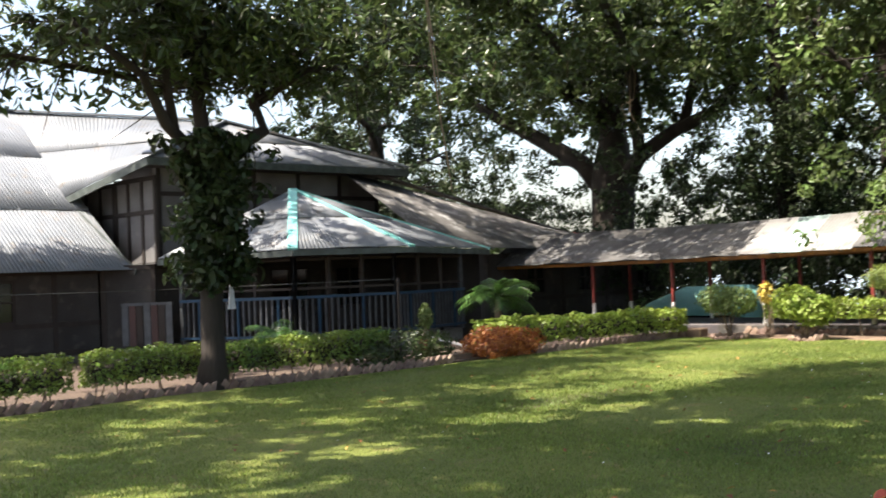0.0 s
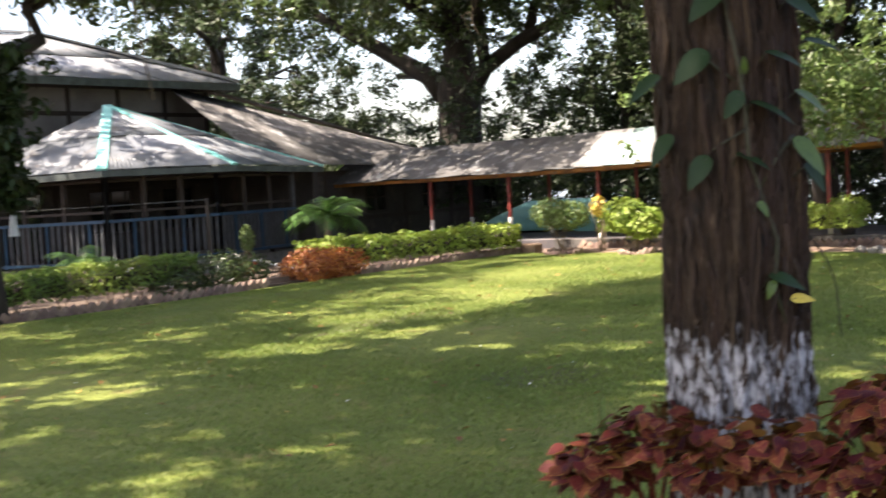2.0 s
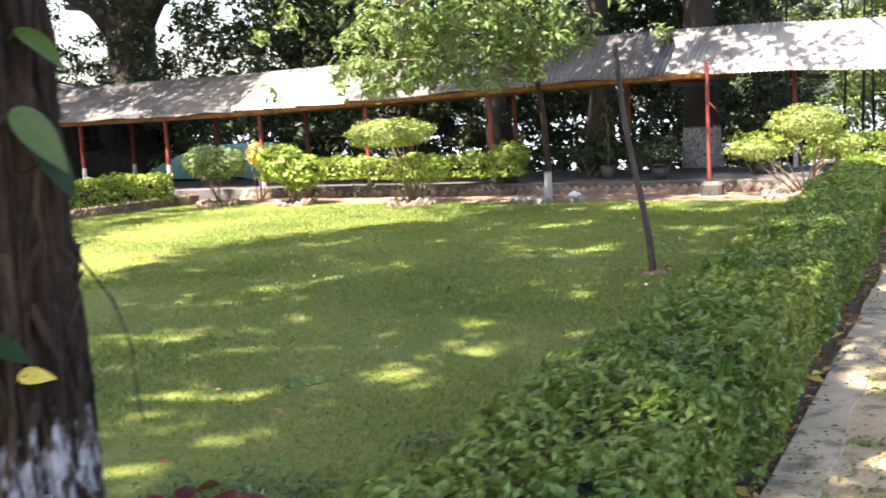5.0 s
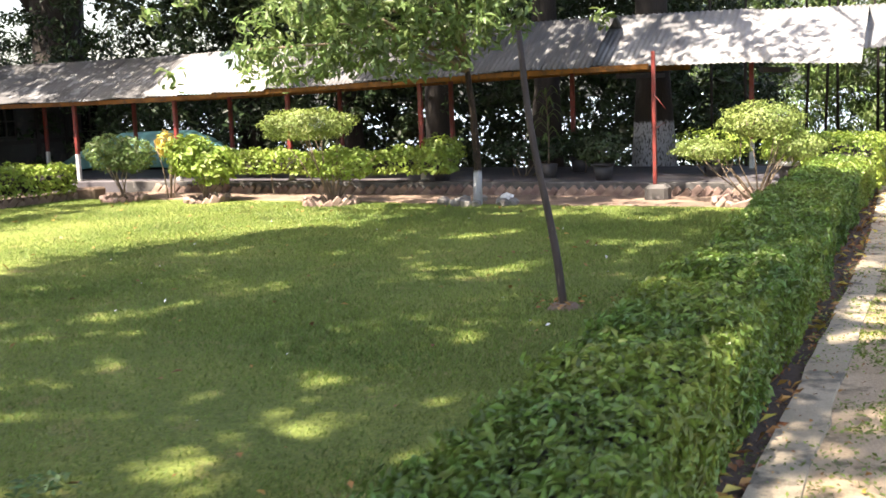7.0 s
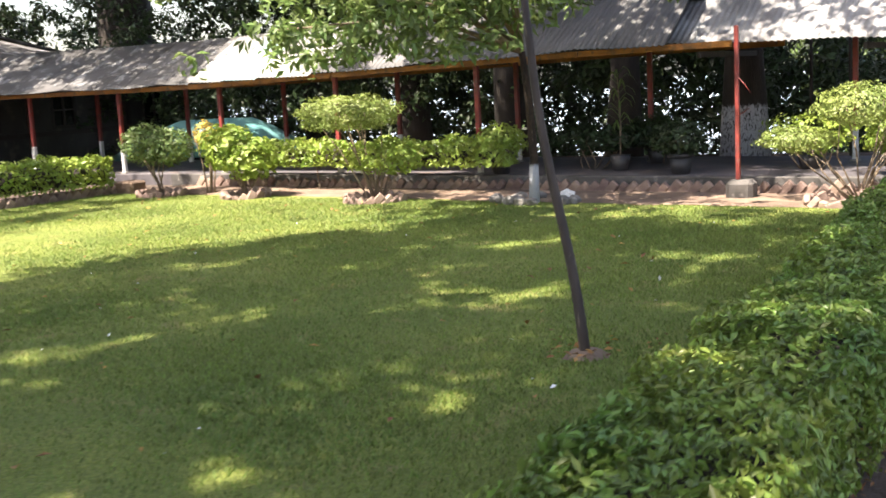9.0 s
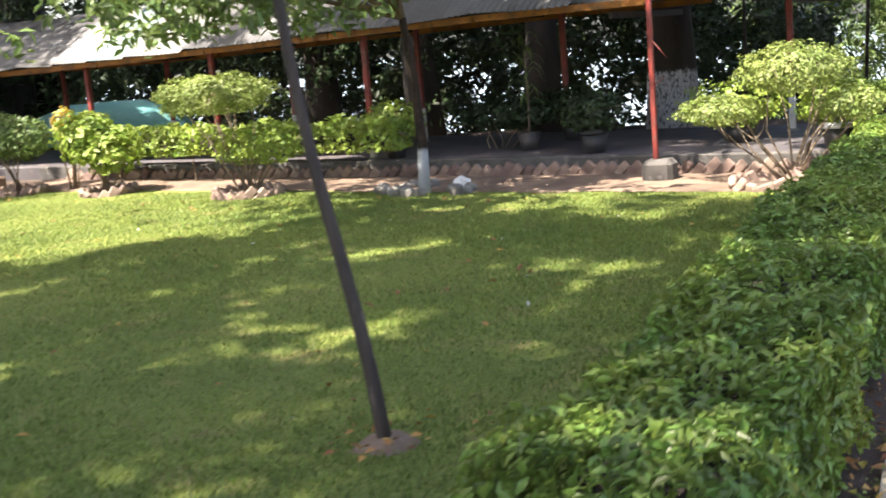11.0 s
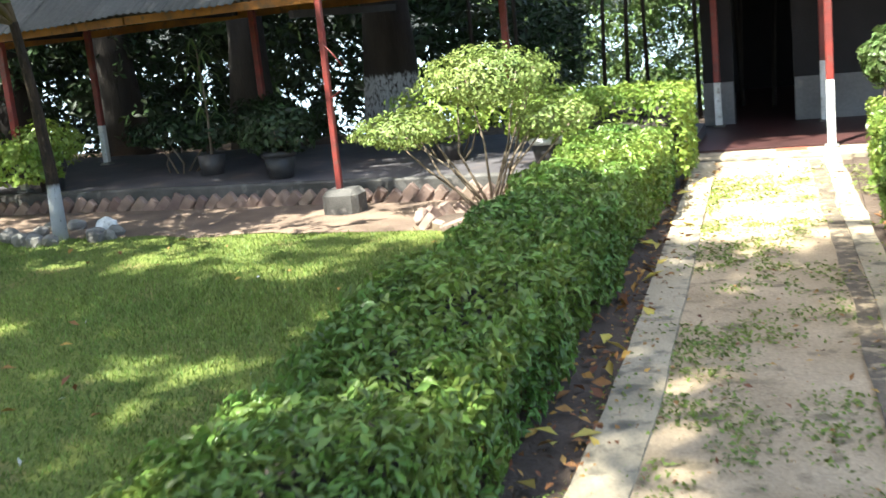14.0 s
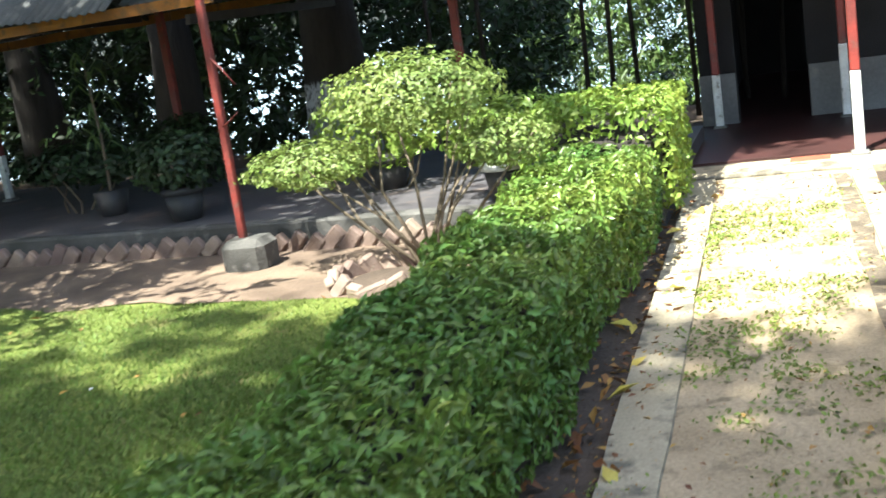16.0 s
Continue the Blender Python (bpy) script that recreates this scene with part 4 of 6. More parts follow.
def brick_row(name, label, a, b, step, lift, turn=45.0, seed=1):
    r = np.random.default_rng(seed)
    t = thing(name, label, "edging", kind="structure")
    a, b = Vector(a), Vector(b)
    ln = (b - a).length
    heading = math.degrees(math.atan2(b.y - a.y, b.x - a.x))
    for i in range(int(ln / step)):
        p = a.lerp(b, (i + 0.5) * step / ln)
        o = part("brick", brick_mesh, None, t)
        s = r.uniform(0.85, 1.15)
        o.matrix_basis = pose(p.x + r.normal() * 0.008, p.y + r.normal() * 0.01, lift + r.normal() * 0.012, 0, 0, heading) @ pose(0, 0, 0, r.normal() * 5, turn + r.normal() * 5, 0) @ Matrix.Diagonal((s, 1, s, 1))
    return t


brick_row("brick_edging", "zigzag row of half-buried bricks along the walkway bed", skewed(-13.4, 23.84, 0), skewed(-1.45, 23.84, 0), 0.15, 0.06, seed=51)
brick_row("brick_edging", "row of half-buried bricks edging the bungalow border", (-14.72, 3.0, 0), (-14.72, 17.2, 0), 0.16, 0.05, seed=52)
brick_row("brick_edging", "row of half-buried bricks edging the far border", (-14.72, 18.9, 0), (-14.25, 24.2, 0), 0.16, 0.05, seed=53)
setting("border_kerb", Shape().beam((-15.0, 16.6, 0.05), (-15.0, 18.9, 0.05), 0.26, 0.14).beam((-14.98, 18.92, 0.05), (-14.5, 24.2, 0.05), 0.26, 0.14), PALE_SOIL, "low pinkish cement border kerb", "kerb")
tagged(part("stone_block", Shape().box(-14.3, -13.85, 24.1, 24.45, -0.03, 0.2, None, 0.03), PALE_SOIL), "squared pinkish stone block at the border's corner", "stone")


def stone_ring(x, y, r, seed, label):
    q = np.random.default_rng(seed)
    t = thing("stone_ring", label, "edging", "plant rings")
    n = int(2 * math.pi * r / 0.12)
    for i in range(n):
        a = 2 * math.pi * i / n
        o = part("brick", brick_mesh, None, t)
        o.matrix_basis = pose(x + math.cos(a) * r, y + math.sin(a) * r, 0.02 + q.normal() * 0.015, 0, 0, math.degrees(a) + 90) @ pose(0, 0, 0, q.normal() * 12, 40 + q.normal() * 14, 0) @ Matrix.Scale(q.uniform(0.75, 1.1), 4)
    part("soil", Shape().tube([(x, y, -0.05), (x, y, 0.035)], [r - 0.02, r * 0.7], 14), SOIL, t)


def lump(seed, r, mat_name):
    q = np.random.default_rng(seed)
    bm = bmesh.new()
    bmesh.ops.create_icosphere(bm, subdivisions=2, radius=1)
    for v in bm.verts:
        v.co = Vector((v.co.x * r, v.co.y * r * 0.8, v.co.z * r * 0.75)) * (1 + 0.35 * noise.noise(v.co * 1.3 + Vector((seed, 0, 0))))
    me = bpy.data.meshes.new("stone")
    bm.to_mesh(me)
    bm.free()
    me.materials.append(mat_name)
    return me


for i in range(15):
    q = np.random.default_rng(200 + i)
    a = q.uniform(0, 2 * math.pi)
    st = tagged(new("stone", lump(60 + i, q.uniform(0.06, 0.12), STONE)), "rough grey field stone round the whitewashed sapling", "stone", "stones round the sapling")
    st.location = (-5.98 + math.cos(a) * q.uniform(0.3, 0.75), 23.38 + math.sin(a) * 0.35, 0.04)
st = tagged(new("stone", lump(90, 0.105, WHITE)), "pale whitewashed stone beside the sapling", "stone")
st.location = (-5.58, 23.42, 0.09)

# ---- shrubs in rings ----
def shrub(name, label, x, y, mat, seed, crown, leaves, size, stems=6, spread=0.12, stem_r=0.014, category="shrub"):
    """crown: rows of centre (x, y, z) and radii (rx, ry, rz)."""
    q = np.random.default_rng(seed)
    t = thing(name, label, category)
    pts, nrs = [], []
    whole = sum(rx * ry for _, (rx, ry, rz) in crown)
    for (cx, cy, cz), (rx, ry, rz) in crown:
        k = int(leaves * rx * ry / whole)
        d = q.normal(size=(k, 3))
        d /= np.linalg.norm(d, axis=1, keepdims=True)
        w = np.array([1 + 0.3 * noise.noise(Vector(e) * 2.4 + Vector((seed, 0, 0))) + 0.15 * noise.noise(Vector(e) * 7) for e in d])
        rad = w * (0.6 + 0.4 * q.random(k) ** 0.5)
        pts.append(np.array([cx, cy, cz]) + d * rad[:, None] * np.array([rx, ry, rz]))
        nrs.append(d + q.normal(size=d.shape) * 0.5 + np.array([0, 0, 0.4]))
        for i in range(max(2, stems // len(crown))):
            e = Vector((cx + q.normal() * rx * 0.45, cy + q.normal() * ry * 0.45, cz + rz * q.uniform(-0.2, 0.5)))
            b = Vector((x + q.normal() * 0.04, y + q.normal() * 0.04, -0.02))
            mid = b.lerp(e, 0.5) + Vector((q.normal(), q.normal(), 0)) * spread * 0.5
            part("stem", Shape().tube([b, mid, e], [stem_r, stem_r * 0.75, stem_r * 0.3], 6), TWIG, t, smooth=True)
    p, nr = np.concatenate(pts), np.concatenate(nrs)
    part("foliage", leaf_data("foliage", mat, p, nr, size * q.uniform(0.6, 1.3, len(p)), q, slim=0.5), None, t)
    return t


stone_ring(-12.95, 23.85, 0.38, 71, "ring of half-buried bricks round a shrub")
stone_ring(-11.05, 23.65, 0.36, 72, "ring of half-buried bricks round a leafy shrub")
stone_ring(-8.5, 23.36, 0.42, 73, "ring of half-buried bricks round the topiary")
stone_ring(-2.2, 23.32, 0.34, 74, "ring of half-buried bricks round the umbrella bush")
shrub("shrub", "rounded feathery green shrub in a brick ring", -12.95, 23.85, LIGHT_LEAF, 81, [((-13.2, 23.85, 0.86), (0.46, 0.38, 0.32)), ((-12.75, 23.85, 0.8), (0.45, 0.35, 0.3))], 3400, 0.07)
shrub("shrub", "bright broad-leaved shrub with yellow tips in a brick ring", -11.05, 23.65, YOUNG_LEAF, 82, [((-11.3, 23.65, 0.78), (0.46, 0.38, 0.36)), ((-10.9, 23.65, 0.62), (0.42, 0.34, 0.34))], 2100, 0.11)
shrub("topiary", "umbrella-clipped light green topiary bush", -8.5, 23.36, TOPIARY_LEAF, 83, [((-8.85, 23.36, 1.25), (0.8, 0.62, 0.26))], 7000, 0.047, stems=9)
shrub("shrub", "low leafy branches under the topiary", -8.45, 23.4, YOUNG_LEAF, 84, [((-8.4, 23.5, 0.6), (0.55, 0.4, 0.25))], 1100, 0.08, stems=8)
shrub("topiary", "umbrella-shaped pale green bush with bare twiggy stems", -2.0, 23.6, TOPIARY_LEAF, 85, [((-1.96, 23.6, 1.12), (0.56, 0.5, 0.24)), ((-2.72, 23.6, 0.74), (0.44, 0.35, 0.15)), ((-1.45, 23.7, 0.76), (0.34, 0.3, 0.16))], 8600, 0.042, stems=16)
shrub("shrub", "rounded rust-red garden shrub at the lawn's edge", -14.8, 18.55, RUST_LEAF, 86, [((-14.8, 18.25, 0.26), (0.58, 0.64, 0.32)), ((-14.8, 18.95, 0.25), (0.54, 0.54, 0.29))], 3600, 0.085)
shrub("shrub", "dark low shrub beside the bungalow walk", -15.1, 16.4, TREE_LEAF, 87, [((-15.3, 16.5, 0.32), (0.5, 0.6, 0.36)), ((-15.3, 15.6, 0.2), (0.45, 0.55, 0.26)), ((-15.4, 17.3, 0.26), (0.4, 0.45, 0.3))], 2300, 0.09)
shrub("shrub", "shaded leafy shrub on the walkway", -6.3, 26.0, SHADED_LEAF, 88, [((-6.1, 26.0, 0.66), (0.8, 0.4, 0.2))], 1300, 0.085)
shrub("shrub", "yellow croton shrub by the walkway post", -12.2, 24.2, YELLOW_LEAF, 89, [((-12.25, 24.2, 0.95), (0.18, 0.18, 0.22))], 260, 0.09)


def potted(x, y, z, mat, seed, label, pot_mat, h=0.62, r=0.42, pot=0.28, rim=WHITE):
    t = shrub("potted_plant", label, x, y, mat, seed, [((x, y, z + h), (r, r * 0.8, 0.26))], 1300, 0.075, stems=5, category="potted plant")
    rings = [(0.0, 0.7), (pot * 0.8, 0.95), (pot, 1.05), (pot, 0.9), (pot * 0.85, 0.85)]
    part("pot", Shape().tube([(x, y, z + a) for a, _ in rings[:2]], [pot * 0.62 * b for _, b in rings[:2]], 14), pot_mat, t, "" if pot_mat != POT else "dark glazed pot", smooth=True)
    part("rim", Shape().tube([(x, y, z + pot * 0.8), (x, y, z + pot)], [pot * 0.66, pot * 0.68], 14), rim, t, "white pot rim" if rim == WHITE else "", smooth=True)


potted(-4.6, 25.1, 0.2, SHADED_LEAF, 101, "shaded bushy plant in a dark pot on the walkway", POT, h=0.48, rim=POT)
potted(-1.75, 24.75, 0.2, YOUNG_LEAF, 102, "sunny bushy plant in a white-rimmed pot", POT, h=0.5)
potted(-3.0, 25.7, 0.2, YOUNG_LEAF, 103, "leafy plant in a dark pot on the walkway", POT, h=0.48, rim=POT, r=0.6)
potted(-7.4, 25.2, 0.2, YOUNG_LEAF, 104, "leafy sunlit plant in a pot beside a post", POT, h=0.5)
potted(-5.5, 26.8, 0.2, SHADED_LEAF, 105, "dark shaded plant in a pot", POT, h=0.48, rim=POT)
potted(-17.4, 19.05, 0.0, LIGHT_LEAF, 106, "tall thin flowering plant in a red pot", TERRACOTTA, h=0.75, r=0.16, rim=TERRACOTTA)
potted(1.15, 25.4, 0.05, LIGHT_LEAF, 107, "pale long-leaved plant in a white pot by the path", WHITE, h=0.85, r=0.2)

# ---- whitewashed sapling ----
rng = np.random.default_rng(111)
sap = thing("tree", "young spreading tree with whitewashed foot beside the walkway", "tree")
ls, ends = Shape(), []
trunk = [(-6.0, 23.3, -0.05), (-5.97, 23.28, 0.6), (-6.0, 23.26, 1.3), (-6.05, 23.22, 1.95)]
ls.tube(trunk, [0.075, 0.058, 0.05, 0.042], 10, 0.05, rng)
part("trunk", ls, LIMED_TWIG, sap, smooth=True)
for k in range(9):
    ang = k * 2.4
    a = Vector(trunk[3])
    e = Vector((-6.9 + math.cos(ang) * rng.uniform(0.8, 1.9), 21.6 + math.sin(ang) * rng.uniform(0.6, 1.5), rng.uniform(2.3, 3.6)))
    m = a.lerp(e, 0.5) + Vector((0, 0, 0.25))
    part("limb", Shape().tube([a, m, e], [0.035, 0.024, 0.01], 6), TWIG, sap, smooth=True)
    ends += [m.lerp(e, f) for f in (0.3, 0.6, 0.9, 1.0)]
ends = np.array([tuple(e) for e in ends])
c = ends[rng.integers(0, len(ends), 250)] + rng.normal(size=(250, 3)) * np.array([0.6, 0.5, 0.4])
c[:, 2] = np.maximum(c[:, 2], 2.0)
p, nr = clumps(rng, c, 0.26, 24, 0.2)
part("crown", leaf_data("crown", LIGHT_LEAF, p, nr, 0.16 * rng.uniform(0.7, 1.3, len(p)), rng, slim=0.36, droop=(0, 0, -0.6)), None, sap)

# ---- near tree: limbs, high crown, creeper ----
rng = np.random.default_rng(121)
ends = []
for k in range(16):
    ang = k * 2.4 + rng.uniform(-0.2, 0.2)
    a = Vector((TX, TY, 5.6 + 0.11 * k))
    far = Vector((-6.4 + math.cos(ang) * rng.uniform(3.5, 8), 5.6 + math.sin(ang) * rng.uniform(3, 7), rng.uniform(11.2, 13)))
    m1, m2 = a.lerp(far, 0.33) + Vector((0, 0, 0.7)), a.lerp(far, 0.66) + Vector((rng.normal() * 0.4, rng.normal() * 0.4, 0.7))
    part("limb", Shape().tube([a, m1, m2, far], [0.1, 0.075, 0.05, 0.02], 7), DARK_BARK, near_tree, smooth=True)
    ends += [m1, m2, far]
# Crown is out of view, widened and cut to shade the lawn.
xs, ys = rng.uniform(-17.5, 6, 3600), rng.uniform(-2, 19.5, 3600)
thick = (xs > -9.6) & (ys > 3.0)
keep = (((xs + 5.5) / 12) ** 2 + ((ys - 7) / 12.8) ** 2 < 1.05) & (ys < 18.2) & ~((ys > 9.5) & (xs < -10.4 + 0.57 * np.maximum(0, ys - 14.5)))
keep &= thick | (rng.random(3600) < 0.66)
c = np.stack([xs - 1.1, ys - 2.2, 11.4 + 2.4 * rng.random(3600)], 1)
holes = np.array([noise.noise(Vector((a * 0.55, b * 0.55, 4.0))) for a, b, _ in c]) > np.where(thick, -0.55, -0.3)
c = c[keep & holes]
p, nr = clumps(rng, c, 0.62, 52, 0.1)
part("crown", leaf_data("crown", TREE_LEAF, p, nr, 0.3 * rng.uniform(0.7, 1.3, len(p)), rng, slim=0.5), None, near_tree)


def heart_leaf(length, width, q):
    s = Shape()
    prof = [(0.0, 0.05), (0.05, 0.26), (0.14, 0.41), (0.26, 0.49), (0.4, 0.5), (0.55, 0.44), (0.7, 0.33), (0.84, 0.19), (0.94, 0.08), (1.0, 0.0)]
    for u, w in prof:
        bend = -0.22 * u * u * length
        s.v += [(-w * width, u * length, bend + 0.12 * w * width), (0, u * length, bend), (w * width, u * length, bend + 0.12 * w * width)]
    for i in range(len(prof) - 1):
        s.f += [(3 * i, 3 * i + 1, 3 * i + 4, 3 * i + 3), (3 * i + 1, 3 * i + 2, 3 * i + 5, 3 * i + 4)]
    return s


leaf_meshes = [heart_leaf(0.2, 0.145, None).data("creeper_leaf", IVY_LEAF, True), heart_leaf(0.2, 0.11, None).data("creeper_leaf", YELLOW_LEAF, True), heart_leaf(0.2, 0.12, None).data("creeper_leaf", LIME_LEAF, True)]
OUT, SIDE, UP = Vector((0.53, -0.85, 0)), Vector((0.85, 0.53, 0)), Vector((0, 0, 1))


def on_trunk(s, z, lift=0.0):
    """A point on the bark of the side that faces the path; s from -1 to 1 across it."""
    way = SIDE * s + OUT * math.sqrt(max(0.0, 1 - s * s))
    r = bark_r(z, math.atan2(way.y, way.x)) + lift
    return Vector((TX, TY, z)) + way * r


for track, r in (([(0.55, 0.98), (0.42, 1.12), (0.5, 1.3), (0.3, 1.46), (0.12, 1.62), (0.1, 1.78), (0.05, 1.95), (-0.1, 2.2), (-0.05, 2.6)], 0.008), ([(0.3, 1.5), (0.5, 1.6), (0.7, 1.66), (0.85, 1.7)], 0.006), ([(0.1, 1.72), (-0.3, 1.66), (-0.55, 1.62)], 0.005), ([(0.0, 1.9), (-0.35, 1.98), (-0.6, 2.03)], 0.006)):
    part("creeper_stem", Shape().tube([on_trunk(u, z, 0.008) for u, z in track], [r] * len(track), 6), IVY_STEM, near_tree, "green creeper stem", smooth=True)
drop = [on_trunk(0.97, 1.42, 0.01), on_trunk(1.0, 1.3, 0.03), on_trunk(1.0, 1.2, 0.09), on_trunk(1.0, 1.08, 0.12), on_trunk(1.0, 0.95, 0.11), on_trunk(1.0, 0.88, 0.12)]
part("creeper_stem", Shape().tube(drop, [0.004, 0.004, 0.004, 0.003, 0.003, 0.002], 5), DARK_BARK, near_tree, "thin hanging creeper stem", smooth=True)
# place across the trunk and height; the tip's way and the blade's facing as (across, up, outward); length; kind
CREEPER = [
    (-0.35, 2.02, (-0.75, -0.6, 0.25), (-0.1, 0.45, 0.9), 0.20, 0), (0.05, 1.86, (-0.55, -0.75, 0.3), (0.2, 0.5, 0.85), 0.14, 0),
    (0.15, 1.82, (0.92, -0.35, 0.25), (0.2, 0.95, 0.25), 0.21, 0), (-0.05, 1.63, (0.9, -0.3, 0.3), (0.15, 0.95, 0.3), 0.16, 0),
    (-0.4, 1.63, (-0.55, -0.75, 0.3), (-0.25, 0.3, 0.9), 0.17, 0), (0.72, 1.68, (0.65, -0.72, 0.15), (0.4, 0.35, 0.8), 0.21, 2),
    (0.08, 1.92, (0.1, 0.9, 0.4), (0.3, -0.1, 0.9), 0.08, 2), (0.35, 1.17, (0.93, -0.28, 0.25), (0.1, 0.85, 0.5), 0.16, 0),
    (0.6, 1.075, (0.95, 0.0, 0.3), (0.0, 0.6, 0.8), 0.10, 1), (0.38, 1.15, (-0.35, -0.85, 0.3), (0.1, 0.4, 0.9), 0.09, 2),
    (0.35, 2.0, (0.9, -0.3, 0.3), (0.1, 0.95, 0.3), 0.18, 0), (-0.75, 1.72, (-0.6, -0.7, 0.3), (-0.5, 0.4, 0.75), 0.17, 0),
    (-0.85, 1.95, (-0.8, -0.5, 0.2), (-0.4, 0.7, 0.55), 0.19, 0), (0.8, 1.86, (0.75, -0.5, 0.3), (0.35, 0.75, 0.5), 0.17, 2),
    (0.85, 1.58, (0.6, -0.75, 0.2), (0.6, 0.3, 0.7), 0.15, 0), (0.2, 1.45, (0.5, -0.8, 0.3), (0.3, 0.3, 0.9), 0.08, 2),
    (-0.15, 2.25, (-0.7, -0.6, 0.3), (-0.1, 0.5, 0.85), 0.2, 0), (0.3, 2.3, (0.8, -0.5, 0.3), (0.2, 0.7, 0.65), 0.2, 0),
    (0.7, 2.2, (0.8, -0.5, 0.3), (0.3, 0.7, 0.6), 0.18, 0), (-0.6, 2.4, (-0.8, -0.5, 0.3), (-0.3, 0.6, 0.7), 0.2, 0),
    (0.1, 2.5, (0.4, -0.85, 0.3), (0.1, 0.4, 0.9), 0.2, 0), (0.9, 2.05, (0.9, -0.2, 0.2), (0.2, 0.9, 0.4), 0.16, 0),
]
for u, z, tip, face, length, kind in CREEPER:
    along = (SIDE * tip[0] + UP * tip[1] + OUT * tip[2]).normalized()
    nrm = SIDE * face[0] + UP * face[1] + OUT * face[2]
    nrm = (nrm - along * nrm.dot(along)).normalized()
    across = along.cross(nrm) * (0.92 if kind == 1 else 0.74)
    o = part("creeper_leaf", leaf_meshes[kind], None, near_tree, ("", "yellowing creeper leaf", "young lime-green creeper leaf")[kind])
    foot = on_trunk(u, z, 0.03)
    k = length * 4.4
    o.matrix_basis = Matrix(((across.x * k, along.x * k, nrm.x * k, foot.x), (across.y * k, along.y * k, nrm.y * k, foot.y), (across.z * k, along.z * k, nrm.z * k, foot.z), (0, 0, 0, 1)))
    part("leaf_stalk", Shape().tube([on_trunk(u - 0.05, z - 0.05), on_trunk(u, z - 0.01, 0.03), foot + along * 0.02], [0.004, 0.003, 0.003], 5), IVY_STEM, near_tree, smooth=True)
for i in range(210):
    q = np.random.default_rng(400 + i)
    ang = q.uniform(-2.9, 0.9)
    z0 = q.uniform(0.7, 2.7)
    n, fall = 10, q.uniform(0.05, 0.16)
    lean = q.normal() * 0.05
    pts = []
    for j in range(n):
        z = z0 - j * fall
        ang += lean + q.normal() * 0.06
        r = bark_r(max(z, 0.0), ang) + 0.008
        pts.append((TX + math.cos(ang) * r - 0.004 * z, TY + math.sin(ang) * r, max(z, 0.0)))
    thick = 0.003 + 0.013 * q.random() ** 2
    part("aerial_root", Shape().tube(pts, [thick * (1 - 0.08 * j) for j in range(n)], 5), LIMED_ROOT, near_tree, smooth=True)
for i, (x, y, z0, z1) in enumerate(((-6.0, 7.95, 7.4, 2.42), (-6.02, 8.02, 7.4, 2.25), (-5.96, 7.9, 7.4, 2.9))):
    q = np.random.default_rng(450 + i)
    vine = Shape().tube([(x + q.normal() * 0.02, y + q.normal() * 0.02 + (0.06 if j > 7 else 0) * (j - 7), z0 + (z1 - z0) * j / 10) for j in range(11)], [0.005] * 11, 5)
    part("hanging_vine", vine, TWIG, near_tree, smooth=True)

# ---- coleus round the trunk ----
def coleus(x, y, h, seed, r=0.2):
    q = np.random.default_rng(seed)
    t = thing("coleus", "dark red coleus with orange leaf edges at the tree's foot", "plant", "coleus round the tree")
    n = 150
    d = q.normal(size=(n, 3))
    d /= np.linalg.norm(d, axis=1, keepdims=True)
    p = np.array([x, y, h - 0.12]) + d * np.array([r * 1.15, r * 1.15, 0.11]) * (0.55 + 0.45 * q.random((n, 1)))
    for i in range(7):
        e = Vector(p[i])
        part("stem", Shape().tube([(x + q.normal() * 0.05, y + q.normal() * 0.05, 0), e.lerp(Vector((x, y, e.z)), 0.4) - Vector((0, 0, 0.2)), e], [0.009, 0.007, 0.004], 5), COLEUS_LEAF, t, smooth=True)
    base, big, rims = heart_leaf(1.0, 0.84, None), Shape(), Shape()
    rim = heart_leaf(1.06, 0.92, None)
    for i in range(n):
        m = Matrix.Translation(p[i]) @ pose(0, 0, 0, 0, 0, math.degrees(math.atan2(d[i][1], d[i][0])) - 90 + q.normal() * 25) @ pose(0, 0, 0, -14 + q.normal() * 20, q.normal() * 18, 0) @ Matrix.Scale(q.uniform(0.05, 0.088), 4)
        big.add([m @ Vector(v) for v in base.v], base.f)
        rims.add([m @ (Vector(v) + Vector((0, -0.03, -0.02))) for v in rim.v], rim.f)
    leaves = part("foliage", big, COLEUS_LEAF, t, smooth=True)
    part("leaf_rim", rims, COLEUS_RIM, leaves, "orange-green leaf edges", smooth=True)


for i, (x, y, h, r) in enumerate(((-1.1, 7.5, 0.84, 0.19), (-1.2, 7.74, 0.80, 0.17), (-1.42, 7.28, 0.72, 0.17), (-1.7, 7.22, 0.68, 0.18), (-2.0, 7.36, 0.71, 0.17), (-2.2, 7.3, 0.58, 0.17), (-1.15, 7.25, 0.66, 0.17))):
    coleus(x, y, h, 500 + i, r)
spk = Shape()
for i in range(5):
    q = np.random.default_rng(530 + i)
    b = Vector((-2.24 + q.normal() * 0.06, 7.34 + q.normal() * 0.06, 0.0))
    e = b + Vector((q.normal() * 0.05, q.normal() * 0.05, 0.7))
    spk.tube([b, b.lerp(e, 0.7), b.lerp(e, 0.8), e], [0.002, 0.002, 0.006, 0.002], 6)
tagged(part("flower_spike", spk, LIGHT_LEAF), "pale upright flower spikes beside the coleus", "flower")

